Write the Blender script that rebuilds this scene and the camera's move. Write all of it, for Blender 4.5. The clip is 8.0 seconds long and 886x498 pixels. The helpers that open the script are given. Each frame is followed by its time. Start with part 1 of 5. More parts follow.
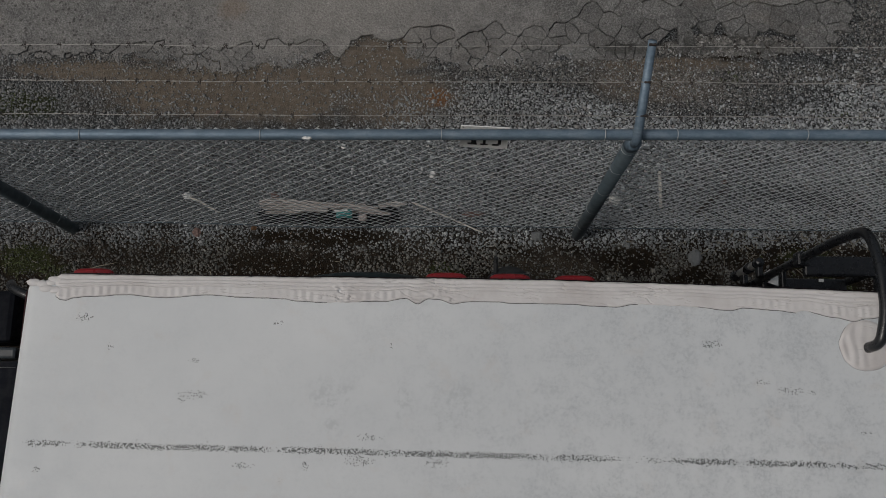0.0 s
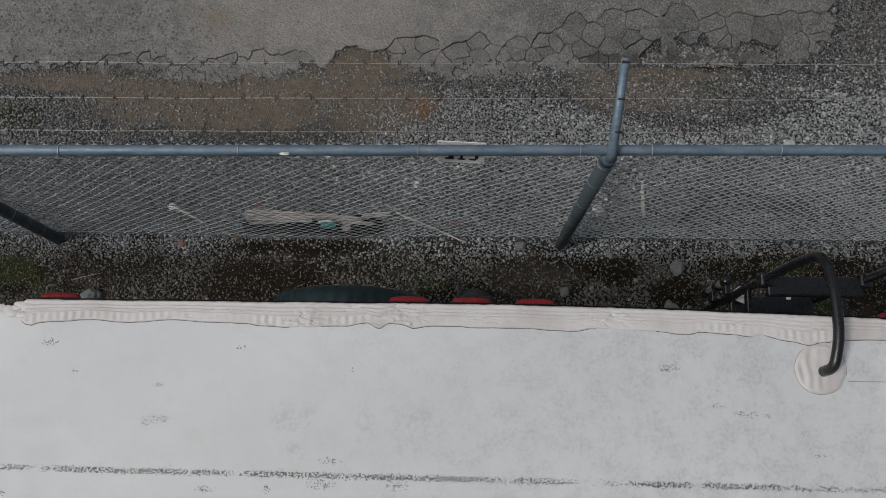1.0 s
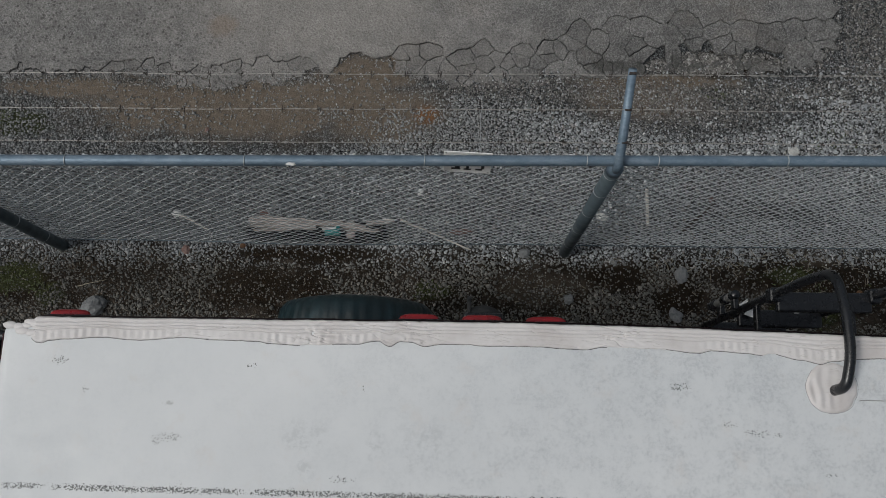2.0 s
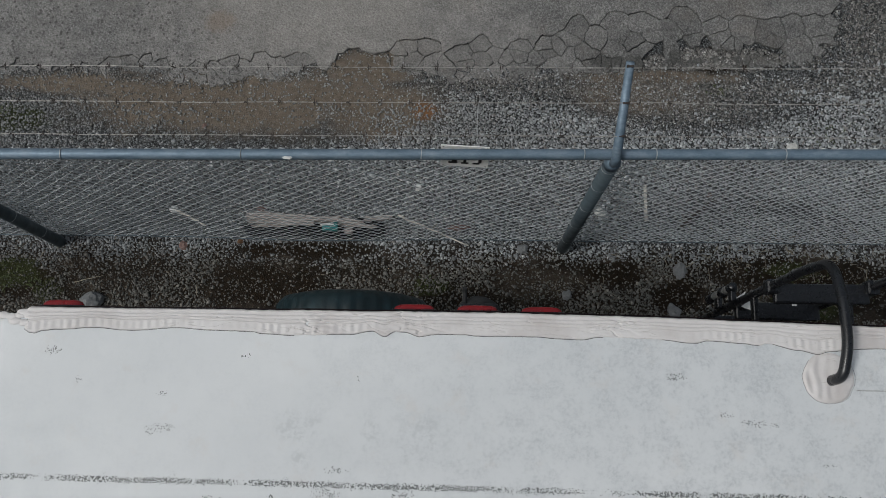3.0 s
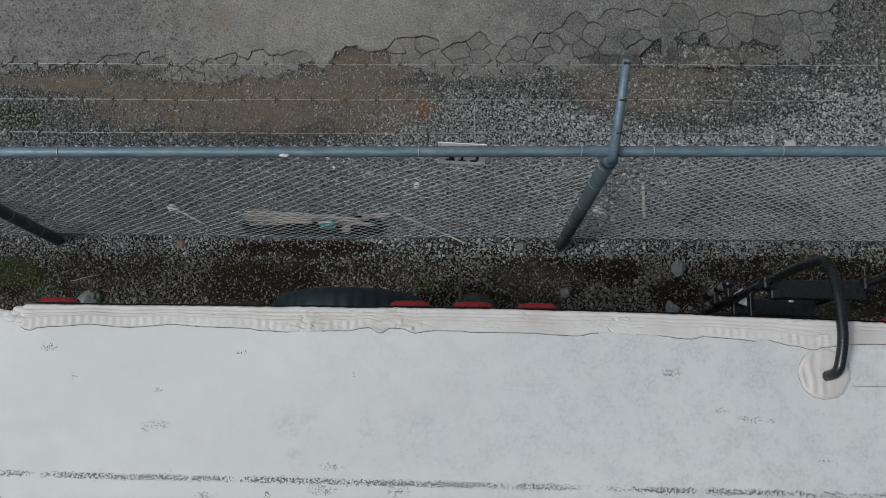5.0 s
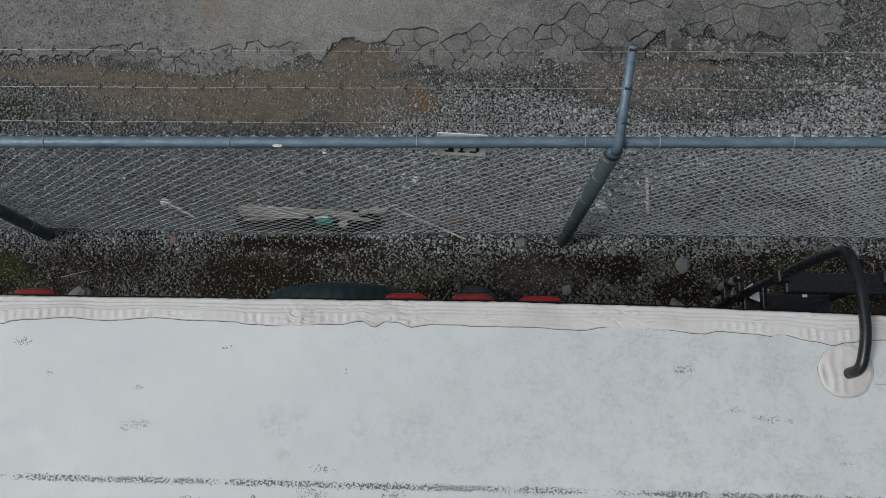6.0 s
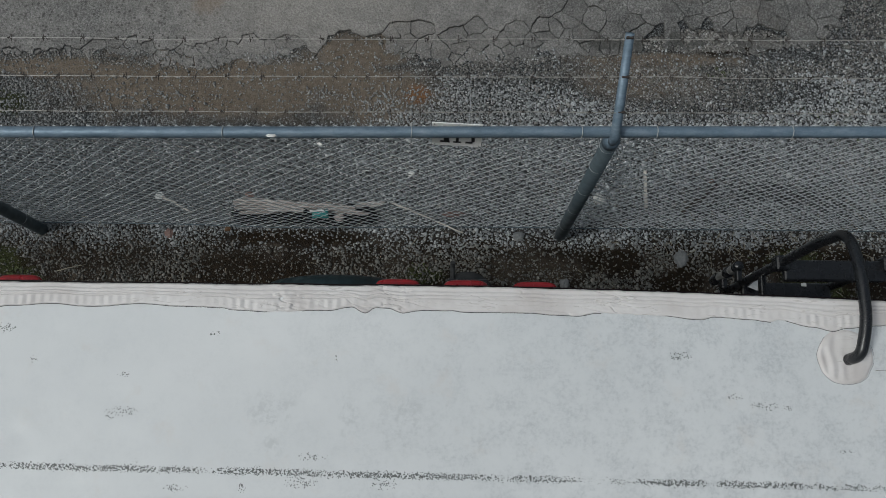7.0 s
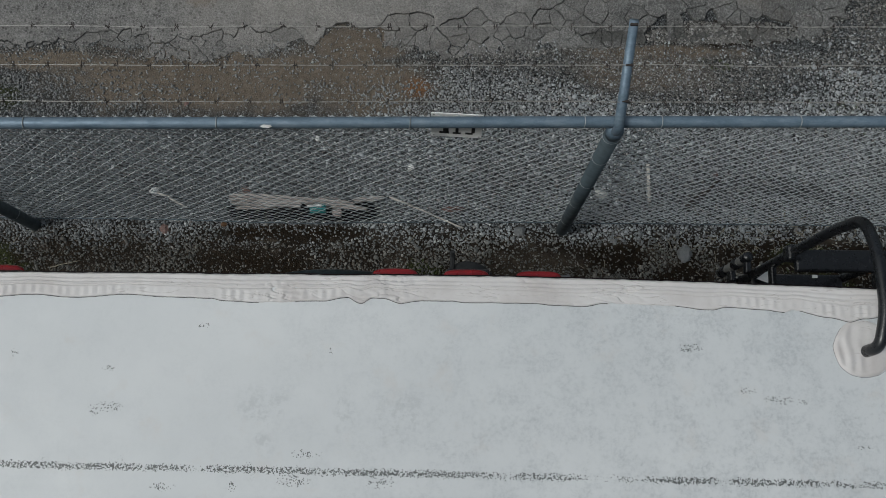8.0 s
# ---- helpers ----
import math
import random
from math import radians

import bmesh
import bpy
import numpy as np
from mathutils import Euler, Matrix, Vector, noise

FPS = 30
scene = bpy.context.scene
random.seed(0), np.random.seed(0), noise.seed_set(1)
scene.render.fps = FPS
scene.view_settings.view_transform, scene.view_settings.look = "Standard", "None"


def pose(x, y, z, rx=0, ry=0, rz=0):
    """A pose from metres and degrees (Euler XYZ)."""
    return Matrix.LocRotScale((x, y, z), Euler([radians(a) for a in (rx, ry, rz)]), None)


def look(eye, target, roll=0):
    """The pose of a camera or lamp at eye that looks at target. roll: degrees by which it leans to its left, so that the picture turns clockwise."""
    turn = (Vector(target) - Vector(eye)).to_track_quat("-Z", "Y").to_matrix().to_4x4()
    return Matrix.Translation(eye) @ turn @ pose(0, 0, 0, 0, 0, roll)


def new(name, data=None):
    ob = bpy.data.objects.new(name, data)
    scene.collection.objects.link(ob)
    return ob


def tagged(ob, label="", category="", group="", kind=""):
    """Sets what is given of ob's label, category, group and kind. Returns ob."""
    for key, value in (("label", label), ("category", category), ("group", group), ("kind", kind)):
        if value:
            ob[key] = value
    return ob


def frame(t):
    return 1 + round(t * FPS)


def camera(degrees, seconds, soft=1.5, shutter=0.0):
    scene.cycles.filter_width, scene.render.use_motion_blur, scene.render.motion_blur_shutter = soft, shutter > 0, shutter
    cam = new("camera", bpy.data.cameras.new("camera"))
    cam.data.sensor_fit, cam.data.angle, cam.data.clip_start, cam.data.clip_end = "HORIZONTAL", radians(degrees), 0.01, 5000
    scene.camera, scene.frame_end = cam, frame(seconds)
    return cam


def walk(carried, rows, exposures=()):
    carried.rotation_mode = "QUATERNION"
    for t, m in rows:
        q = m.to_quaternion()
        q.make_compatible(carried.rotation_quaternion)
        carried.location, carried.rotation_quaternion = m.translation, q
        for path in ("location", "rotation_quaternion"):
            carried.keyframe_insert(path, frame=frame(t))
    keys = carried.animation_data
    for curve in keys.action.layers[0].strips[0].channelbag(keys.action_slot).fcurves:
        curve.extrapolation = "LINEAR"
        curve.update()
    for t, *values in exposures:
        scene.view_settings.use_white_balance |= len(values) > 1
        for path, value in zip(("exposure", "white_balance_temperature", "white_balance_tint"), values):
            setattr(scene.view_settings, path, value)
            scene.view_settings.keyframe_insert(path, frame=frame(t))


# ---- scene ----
cam = camera(52.0, 8.0, soft=0.55)
PATH = [
    (0, (-0.139, -0.374, 5.345), (-0.164, 0.038, 3.388), -2.7),
    (0.1, (-0.113, -0.344, 5.352), (-0.134, 0.066, 3.395), -2.5),
    (0.5, (-0.05, -0.316, 5.364), (-0.073, 0.096, 3.407), -2.4),
    (1, (-0.047, -0.319, 5.384), (-0.07, 0.093, 3.427), -2.5),
    (1.5, (-0.077, -0.286, 5.39), (-0.101, 0.127, 3.433), -2.5),
    (1.7, (-0.079, -0.276, 5.391), (-0.102, 0.136, 3.434), -2.4),
    (2.8, (-0.055, -0.291, 5.378), (-0.077, 0.122, 3.421), -2.3),
    (3, (-0.063, -0.298, 5.374), (-0.085, 0.114, 3.417), -2.3),
    (3.5, (-0.093, -0.298, 5.392), (-0.115, 0.114, 3.435), -2.4),
    (4, (-0.083, -0.29, 5.395), (-0.105, 0.121, 3.438), -2.4),
    (4.5, (-0.059, -0.298, 5.38), (-0.08, 0.112, 3.422), -2.3),
    (4.7, (-0.053, -0.303, 5.379), (-0.075, 0.106, 3.421), -2.4),
    (5.8, (-0.053, -0.304, 5.282), (-0.072, 0.107, 3.325), -2.2),
    (6, (-0.05, -0.303, 5.246), (-0.071, 0.107, 3.288), -2.2),
    (6.5, (-0.045, -0.312, 5.231), (-0.065, 0.096, 3.273), -2.2),
    (7, (-0.033, -0.328, 5.2), (-0.053, 0.081, 3.243), -2.1),
    (7.5, (-0.026, -0.333, 5.139), (-0.046, 0.076, 3.181), -2.2),
    (8, (-0.032, -0.336, 5.11), (-0.052, 0.073, 3.153), -2.2),
]
EXPOSURES = [(0, -0.62, 6550, 10), (0.5, -0.29, 6500, 10), (1.5, -0.19, 6400, 9), (3.5, -0.09, 6250, 7), (6.5, -0.12, 6200, 5), (8, -0.21, 6200, 5)]
walk(cam, [(t, look(eye, target, roll)) for t, eye, target, roll in PATH], EXPOSURES)

# ---- world and light: a flat overcast sky ----
world = bpy.data.worlds.new("overcast")
scene.world = world
world.use_nodes = True
wn = world.node_tree
sky = wn.nodes.new("ShaderNodeTexSky")
sky.sky_type = "NISHITA"
sky.sun_disc = False
sky.sun_elevation = radians(55)
sky.sun_rotation = radians(256)
sky.air_density = 1.6
sky.dust_density = 5.0
soft_sky = wn.nodes.new("ShaderNodeHueSaturation")
soft_sky.inputs["Saturation"].default_value = 0.45
wn.links.new(sky.outputs[0], soft_sky.inputs["Color"])
wn.links.new(soft_sky.outputs[0], wn.nodes["Background"].inputs["Color"])
wn.nodes["Background"].inputs["Strength"].default_value = 0.08
sun = new("sun", bpy.data.lights.new("sun", "SUN"))
sun.data.energy, sun.data.angle, sun.data.color = 1.5, radians(11), (1.0, 0.98, 0.95)
sun.matrix_world = look((-6.2, -2.1, 9.0), (0, 0, 0))

# ---- mesh helpers ----
rnd = random.Random(7)


def part(name, bm, material, parent=None, label="", smooth=False):
    """Links a bmesh as one mesh object, under a thing where one is given."""
    me = bpy.data.meshes.new(name)
    bm.normal_update()
    bm.to_mesh(me)
    bm.free()
    me.materials.append(material)
    if smooth:
        me.polygons.foreach_set("use_smooth", [True] * len(me.polygons))
    ob = new(name, me)
    if parent is not None:
        ob.parent = parent
    if label:
        ob["label"] = label
    return ob


def empty(name, at, label, category, group="", kind=""):
    ob = new(name)
    ob.location = at
    ob.empty_display_size = 0.1
    return tagged(ob, label, category, group, kind)


def add_box(bm, lo, hi, bevel=0.0, m=None):
    vs = [bm.verts.new((x, y, z)) for z in (lo[2], hi[2]) for y in (lo[1], hi[1]) for x in (lo[0], hi[0])]
    fs = [bm.faces.new([vs[i] for i in q]) for q in ((0, 2, 3, 1), (4, 5, 7, 6), (0, 1, 5, 4), (2, 6, 7, 3), (0, 4, 6, 2), (1, 3, 7, 5))]
    if bevel:
        es = list({e for f in fs for e in f.edges})
        done = bmesh.ops.bevel(bm, geom=es, offset=bevel, segments=2, affect="EDGES", profile=0.5)
        vs = list({v for f in done["faces"] for v in f.verts} | {v for v in vs if v.is_valid})
    if m is not None:
        for v in vs:
            v.co = m @ v.co
    return vs


def box_bm(lo, hi, bevel=0.0, m=None):
    bm = bmesh.new()
    add_box(bm, lo, hi, bevel, m)
    return bm


def add_tube(bm, pts, r, sides=10, caps=True, radii=None):
    pts = [Vector(p) for p in pts]
    rings, side = [], None
    for i, p in enumerate(pts):
        d = (pts[min(i + 1, len(pts) - 1)] - pts[max(i - 1, 0)]).normalized()
        if side is None:
            side = d.cross(Vector((0, 0, 1)))
            if side.length < 0.1:
                side = d.cross(Vector((1, 0, 0)))
        side = (side - d * side.dot(d)).normalized()
        up = d.cross(side)
        rr = radii[i] if radii else r
        rings.append([bm.verts.new(p + (side * math.cos(a) + up * math.sin(a)) * rr) for a in (2 * math.pi * k / sides for k in range(sides))])
    for a, b in zip(rings, rings[1:]):
        for k in range(sides):
            bm.faces.new((a[k], a[(k + 1) % sides], b[(k + 1) % sides], b[k]))
    if caps:
        bm.faces.new(rings[0][::-1])
        bm.faces.new(rings[-1])
    return bm


def tube_bm(pts, r, sides=10, caps=True, radii=None):
    return add_tube(bmesh.new(), pts, r, sides, caps, radii)


def rounded(pts, r, n=6):
    """A polyline whose inner corners are turned into arcs of about radius r."""
    pts = [Vector(p) for p in pts]
    out = [pts[0]]
    for a, b, c in zip(pts, pts[1:], pts[2:]):
        u, w = (a - b), (c - b)
        k = min(r, u.length * 0.45, w.length * 0.45)
        p, q = b + u.normalized() * k, b + w.normalized() * k
        out += [p * (1 - s) ** 2 + b * 2 * s * (1 - s) + q * s * s for s in (j / n for j in range(n + 1))]
    return out + [pts[-1]]


def ring_bm(centre, r, wire, axis="z", n=20, tilt=0.0):
    """A tie wire bent once round a pipe."""
    pts = []
    for k in range(n + 1):
        a = 2 * math.pi * k / n
        c, s = r * math.cos(a), r * math.sin(a)
        p = (c, s, tilt * c) if axis == "z" else (tilt * s, c, s)
        pts.append(Vector(centre) + Vector(p))
    return tube_bm(pts, wire, 5)


def lathe_bm(profile, sides=40, axis="y", centre=(0, 0, 0)):
    """Profile rows (along, radius) turned about an axis."""
    bm = bmesh.new()
    rings = []
    for along, r in profile:
        row = []
        for k in range(sides):
            a = 2 * math.pi * k / sides
            p = (r * math.cos(a), along, r * math.sin(a)) if axis == "y" else (r * math.cos(a), r * math.sin(a), along)
            if axis == "x":
                p = (along, r * math.cos(a), r * math.sin(a))
            row.append(bm.verts.new(Vector(centre) + Vector(p)))
        rings.append(row)
    for a, b in zip(rings, rings[1:]):
        for k in range(sides):
            bm.faces.new((a[k], a[(k + 1) % sides], b[(k + 1) % sides], b[k]))
    bm.faces.new(rings[0][::-1])
    bm.faces.new(rings[-1])
    bmesh.ops.recalc_face_normals(bm, faces=bm.faces)
    return bm


def fast_mesh(name, verts, faces, material):
    """A mesh from numpy arrays of vertices and of equal-sided faces."""
    me = bpy.data.meshes.new(name)
    n, k = faces.shape
    me.vertices.add(len(verts))
    me.vertices.foreach_set("co", np.asarray(verts, np.float32).ravel())
    me.loops.add(n * k)
    me.loops.foreach_set("vertex_index", faces.ravel().astype(np.int32))
    me.polygons.add(n)
    me.polygons.foreach_set("loop_start", np.arange(0, n * k, k, dtype=np.int32))
    me.update(calc_edges=True)
    me.validate()
    me.materials.append(material)
    return me


# ---- materials ----
def material(name, rough=0.6, metal=0.0, colour=(0.5, 0.5, 0.5)):
    mat = bpy.data.materials.new(name)
    mat.use_nodes = True
    b = mat.node_tree.nodes["Principled BSDF"]
    b.inputs["Roughness"].default_value = rough
    b.inputs["Metallic"].default_value = metal
    b.inputs["Base Color"].default_value = (*colour, 1)
    return mat, mat.node_tree, b


class Nodes:
    """Short ways to build node graphs."""

    def __init__(self, tree):
        self.tree = tree
        self.pos = tree.nodes.new("ShaderNodeNewGeometry").outputs["Position"]
        self.obj = tree.nodes.new("ShaderNodeTexCoord").outputs["Object"]

    def link(self, a, b):
        self.tree.links.new(a, b)

    def put(self, socket, value):
        if isinstance(value, bpy.types.NodeSocket):
            self.link(value, socket)
        elif isinstance(value, tuple) and len(value) == 3 and socket.type == "RGBA":
            socket.default_value = (*value, 1)
        else:
            socket.default_value = value

    def noise(self, scale, detail=4.0, rough=0.6, vec=None, distortion=0.0):
        n = self.tree.nodes.new("ShaderNodeTexNoise")
        n.inputs["Scale"].default_value = scale
        n.inputs["Detail"].default_value = detail
        n.inputs["Roughness"].default_value = rough
        n.inputs["Distortion"].default_value = distortion
        self.link(vec or self.pos, n.inputs["Vector"])
        return n.outputs["Fac"]

    def voronoi(self, scale, feature="F1", vec=None, out="Distance", randomness=1.0):
        n = self.tree.nodes.new("ShaderNodeTexVoronoi")
        n.feature = feature
        n.inputs["Scale"].default_value = scale
        n.inputs["Randomness"].default_value = randomness
        self.link(vec or self.pos, n.inputs["Vector"])
        return n.outputs[out]

    def math(self, op, a, b=0.0, c=0.0, clamp=False):
        n = self.tree.nodes.new("ShaderNodeMath")
        n.operation, n.use_clamp = op, clamp
        for s, v in zip(n.inputs, (a, b, c)):
            self.put(s, v)
        return n.outputs[0]

    def step(self, value, lo, hi, a=0.0, b=1.0):
        n = self.tree.nodes.new("ShaderNodeMapRange")
        n.interpolation_type = "SMOOTHSTEP"
        self.put(n.inputs["Value"], value)
        n.inputs["From Min"].default_value, n.inputs["From Max"].default_value = lo, hi
        n.inputs["To Min"].default_value, n.inputs["To Max"].default_value = a, b
        return n.outputs[0]

    def mix(self, fac, a, b, blend="MIX"):
        n = self.tree.nodes.new("ShaderNodeMix")
        n.data_type, n.blend_type = "RGBA", blend
        self.put(n.inputs[0], fac)
        self.put(n.inputs[6], a)
        self.put(n.inputs[7], b)
        return n.outputs[2]

    def ramp(self, fac, *stops):
        n = self.tree.nodes.new("ShaderNodeValToRGB")
        e = n.color_ramp.elements
        while len(e) < len(stops):
            e.new(0.5)
        for el, (p, c) in zip(e, stops):
            el.position, el.color = p, (*c, 1)
        self.put(n.inputs[0], fac)
        return n.outputs[0]

    def bump(self, height, strength, distance, bsdf, normal=None):
        n = self.tree.nodes.new("ShaderNodeBump")
        n.inputs["Strength"].default_value, n.inputs["Distance"].default_value = strength, distance
        self.put(n.inputs["Height"], height)
        if normal is not None:
            self.link(normal, n.inputs["Normal"])
        if bsdf is not None:
            self.link(n.outputs[0], bsdf.inputs["Normal"])
        return n.outputs[0]

    def xyz(self, vec=None):
        n = self.tree.nodes.new("ShaderNodeSeparateXYZ")
        self.link(vec or self.pos, n.inputs[0])
        return n.outputs

    def random(self, island=False):
        if island:
            return self.tree.nodes.new("ShaderNodeNewGeometry").outputs["Random Per Island"]
        return self.tree.nodes.new("ShaderNodeObjectInfo").outputs["Random"]

    def blob(self, x, y, rx, ry, wobble=0.35, soft=0.5, fine=9.0):
        """A patch with a ragged outline round (x, y): 1 inside, 0 outside."""
        px, py, _ = self.xyz()
        dx = self.math("DIVIDE", self.math("SUBTRACT", px, x), rx)
        dy = self.math("DIVIDE", self.math("SUBTRACT", py, y), ry)
        d = self.math("SQRT", self.math("ADD", self.math("MULTIPLY", dx, dx), self.math("MULTIPLY", dy, dy)))
        n = self.math("MULTIPLY", self.math("SUBTRACT", self.noise(fine, 5, 0.65), 0.5), 4 * wobble)
        return self.step(self.math("ADD", d, n), 1 - soft, 1 + soft, 1.0, 0.0)


def plain(name, colour, rough=0.55, metal=0.0, grain=60.0, vary=0.25, bump=0.15, dist=0.001):
    """Painted, moulded or metal surfaces: a colour with fine grain and broad dirt."""
    mat, tree, b = material(name, rough, metal)
    n = Nodes(tree)
    dark = tuple(c * (1 - vary) for c in colour)
    light = tuple(min(1, c * (1 + vary)) for c in colour)
    f = n.math("ADD", n.math("MULTIPLY", n.noise(grain, 4), 0.5), n.math("MULTIPLY", n.noise(grain * 0.08, 5), 0.5))
    n.link(n.ramp(f, (0.3, dark), (0.7, light)), b.inputs["Base Color"])
    n.link(n.step(n.noise(grain * 0.3, 3), 0.3, 0.7, rough * 0.8, min(1, rough * 1.2)), b.inputs["Roughness"])
    n.bump(n.noise(grain * 4, 3), bump, dist, b)
    return mat


def ground_material():
    mat, tree, b = material("gravelly_soil", 0.9)
    n = Nodes(tree)
    tint = tree.nodes.new("ShaderNodeRGBToBW")
    n.link(n.voronoi(88, out="Color"), tint.inputs[0])
    fines = n.ramp(tint.outputs[0], (0.15, (0.06, 0.062, 0.063)), (0.5, (0.165, 0.172, 0.175)), (0.85, (0.30, 0.311, 0.315)))
    joint = n.step(n.voronoi(88, "DISTANCE_TO_EDGE"), 0.02, 0.16, 0.12, 1.0)
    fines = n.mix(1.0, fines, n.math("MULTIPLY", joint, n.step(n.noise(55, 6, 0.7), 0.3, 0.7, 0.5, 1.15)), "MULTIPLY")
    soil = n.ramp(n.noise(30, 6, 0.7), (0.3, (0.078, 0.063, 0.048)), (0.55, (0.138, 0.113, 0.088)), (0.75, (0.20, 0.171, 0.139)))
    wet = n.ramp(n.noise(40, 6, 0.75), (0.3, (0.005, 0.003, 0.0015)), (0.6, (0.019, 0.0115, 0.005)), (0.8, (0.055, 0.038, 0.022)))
    moss = n.ramp(n.noise(90, 5, 0.7), (0.3, (0.012, 0.014, 0.005)), (0.7, (0.05, 0.06, 0.018)))
    # brown earth between the gravel and the old asphalt
    earth = n.blob(-1.45, 1.76, 1.05, 0.22, 0.35, 0.4, 5)
    for x, y, rx, ry in ((-0.62, 1.98, 0.3, 0.16), (-0.5, 1.72, 0.36, 0.19), (1.1, 1.82, 0.38, 0.11), (1.2, 1.95, 0.5, 0.05), (-0.25, 1.72, 0.08, 0.05), (-2.5, 1.88, 0.5, 0.07)):
        earth = n.math("MAXIMUM", earth, n.blob(x, y, rx, ry, 0.35, 0.4, 6))
    # the damp strip behind the trailer, its colour also darkened for the trailer's shade
    damp_shade = n.step(n.math("ADD", n.xyz()[1], n.math("MULTIPLY", n.noise(5, 5), 0.3)), 0.92, 1.12, 1.0, 0.0)
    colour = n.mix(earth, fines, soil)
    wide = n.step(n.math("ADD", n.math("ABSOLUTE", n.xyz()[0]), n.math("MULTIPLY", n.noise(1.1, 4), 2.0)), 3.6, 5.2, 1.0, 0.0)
    damp_shade = n.math("MULTIPLY", damp_shade, wide)
    colour = n.mix(n.math("MULTIPLY", damp_shade, 0.95), colour, n.mix(n.step(n.noise(4, 5, 0.7), 0.46, 0.68, 0.0, 0.4), wet, soil))
    pits = None
    for x, y, rx, ry in ((2.0, 0.71, 0.40, 0.09), (0.92, 0.70, 0.17, 0.07), (-1.2, 0.6, 0.36, 0.11), (-0.95, 0.82, 0.42, 0.05), (1.3, 0.57, 0.15, 0.09), (2.3, 0.6, 0.3, 0.12), (1.58, 2.07, 0.42, 0.08), (-2.7, 0.62, 0.22, 0.1)):
        p = n.blob(x, y, rx, ry, 0.35, 0.3, 8)
        pits = p if pits is None else n.math("MAXIMUM", pits, p)
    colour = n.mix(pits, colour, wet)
    bare = n.blob(0.42, 0.62, 0.26, 0.1, 0.4, 0.4, 7)
    colour = n.mix(n.math("MULTIPLY", bare, 0.75), colour, n.mix(0.5, soil, wet))
    green = n.blob(-2.72, 0.66, 0.17, 0.1, 0.4, 0.3, 12)
    for x, y, rx, ry in ((-2.5, 0.55, 0.08, 0.07), (1.95, 0.72, 0.14, 0.05), (2.05, 0.5, 0.2, 0.1), (-0.2, 0.6, 0.12, 0.05), (-2.86, 1.64, 0.24, 0.09)):
        green = n.math("MAXIMUM", green, n.blob(x, y, rx, ry, 0.45, 0.3, 14))
    colour = n.mix(n.math("MULTIPLY", green, 0.85), colour, moss)
    rust = n.blob(-0.25, 1.715, 0.075, 0.055, 0.12, 0.5, 14)
    colour = n.mix(n.math("MULTIPLY", rust, 0.8), colour, (0.16, 0.075, 0.03))
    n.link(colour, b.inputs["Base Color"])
    n.link(n.step(n.noise(7, 4), 0.35, 0.65, 0.72, 0.95), b.inputs["Roughness"])
    b.inputs["Specular IOR Level"].default_value = 0.22
    grit = n.math("ADD", n.math("MULTIPLY", n.math("MINIMUM", n.voronoi(88, "DISTANCE_TO_EDGE"), 0.3), 2.4), n.noise(160, 4, 0.7))
    level = n.math("MULTIPLY", grit, n.step(earth, 0.2, 0.9, 1.0, 0.35))
    n.bump(level, 0.9, 0.008, b)
    return mat


def gravel_material():
    mat, tree, b = material("crushed_limestone", 0.88)
    n = Nodes(tree)
    r = n.random(island=True)
    tone = n.ramp(r, (0.0, (0.17, 0.179, 0.185)), (0.3, (0.285, 0.301, 0.311)), (0.72, (0.41, 0.432, 0.443)), (0.95, (0.51, 0.53, 0.538)), (1.0, (0.68, 0.70, 0.70)))
    warm = n.mix(n.step(n.math("FRACT", n.math("MULTIPLY", r, 37.0)), 0.84, 0.96, 0.0, 0.5), tone, (0.24, 0.20, 0.16))
    px = n.math("ADD", n.xyz()[0], n.math("MULTIPLY", n.math("SUBTRACT", n.noise(1.3, 4), 0.5), 2.2))
    # stones grow paler from left to right
    side_tone = n.step(px, -2.2, -0.1, 0.74, 1.09)
    warm = n.mix(1.0, warm, side_tone, "MULTIPLY")
    trodden = n.math("MULTIPLY", n.step(n.xyz()[1], 1.35, 1.6), n.step(px, -0.2, 0.9, 1.0, 0.3))
    warm = n.mix(n.math("MULTIPLY", trodden, 0.35), warm, (0.19, 0.178, 0.16))
    stain = n.step(n.noise(140, 5, 0.7), 0.35, 0.65, 0.6, 1.05)
    colour = n.mix(1.0, warm, stain, "MULTIPLY")
    # stone colour lowered near the trailer, for damp and for its shade
    damp_shade = n.step(n.math("ADD", n.xyz()[1], n.math("MULTIPLY", n.noise(5, 5), 0.3)), 0.82, 1.04, 1.0, 0.0)
    colour = n.mix(damp_shade, colour, n.mix(1.0, colour, (0.45, 0.415, 0.365), "MULTIPLY"))
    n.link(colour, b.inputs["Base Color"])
    n.bump(n.noise(420, 4, 0.7), 0.5, 0.002, b)
    return mat


def crumb_material():
    mat, tree, b = material("asphalt_crumb", 0.95)
    n = Nodes(tree)
    tone = n.ramp(n.random(island=True), (0.0, (0.065, 0.062, 0.058)), (0.55, (0.17, 0.162, 0.151)), (0.92, (0.29, 0.281, 0.267)), (1.0, (0.45, 0.442, 0.425)))
    n.link(n.mix(1.0, tone, n.step(n.noise(150, 4, 0.7), 0.35, 0.65, 0.7, 1.1), "MULTIPLY"), b.inputs["Base Color"])
    n.bump(n.noise(400, 4, 0.7), 0.5, 0.002, b)
    return mat


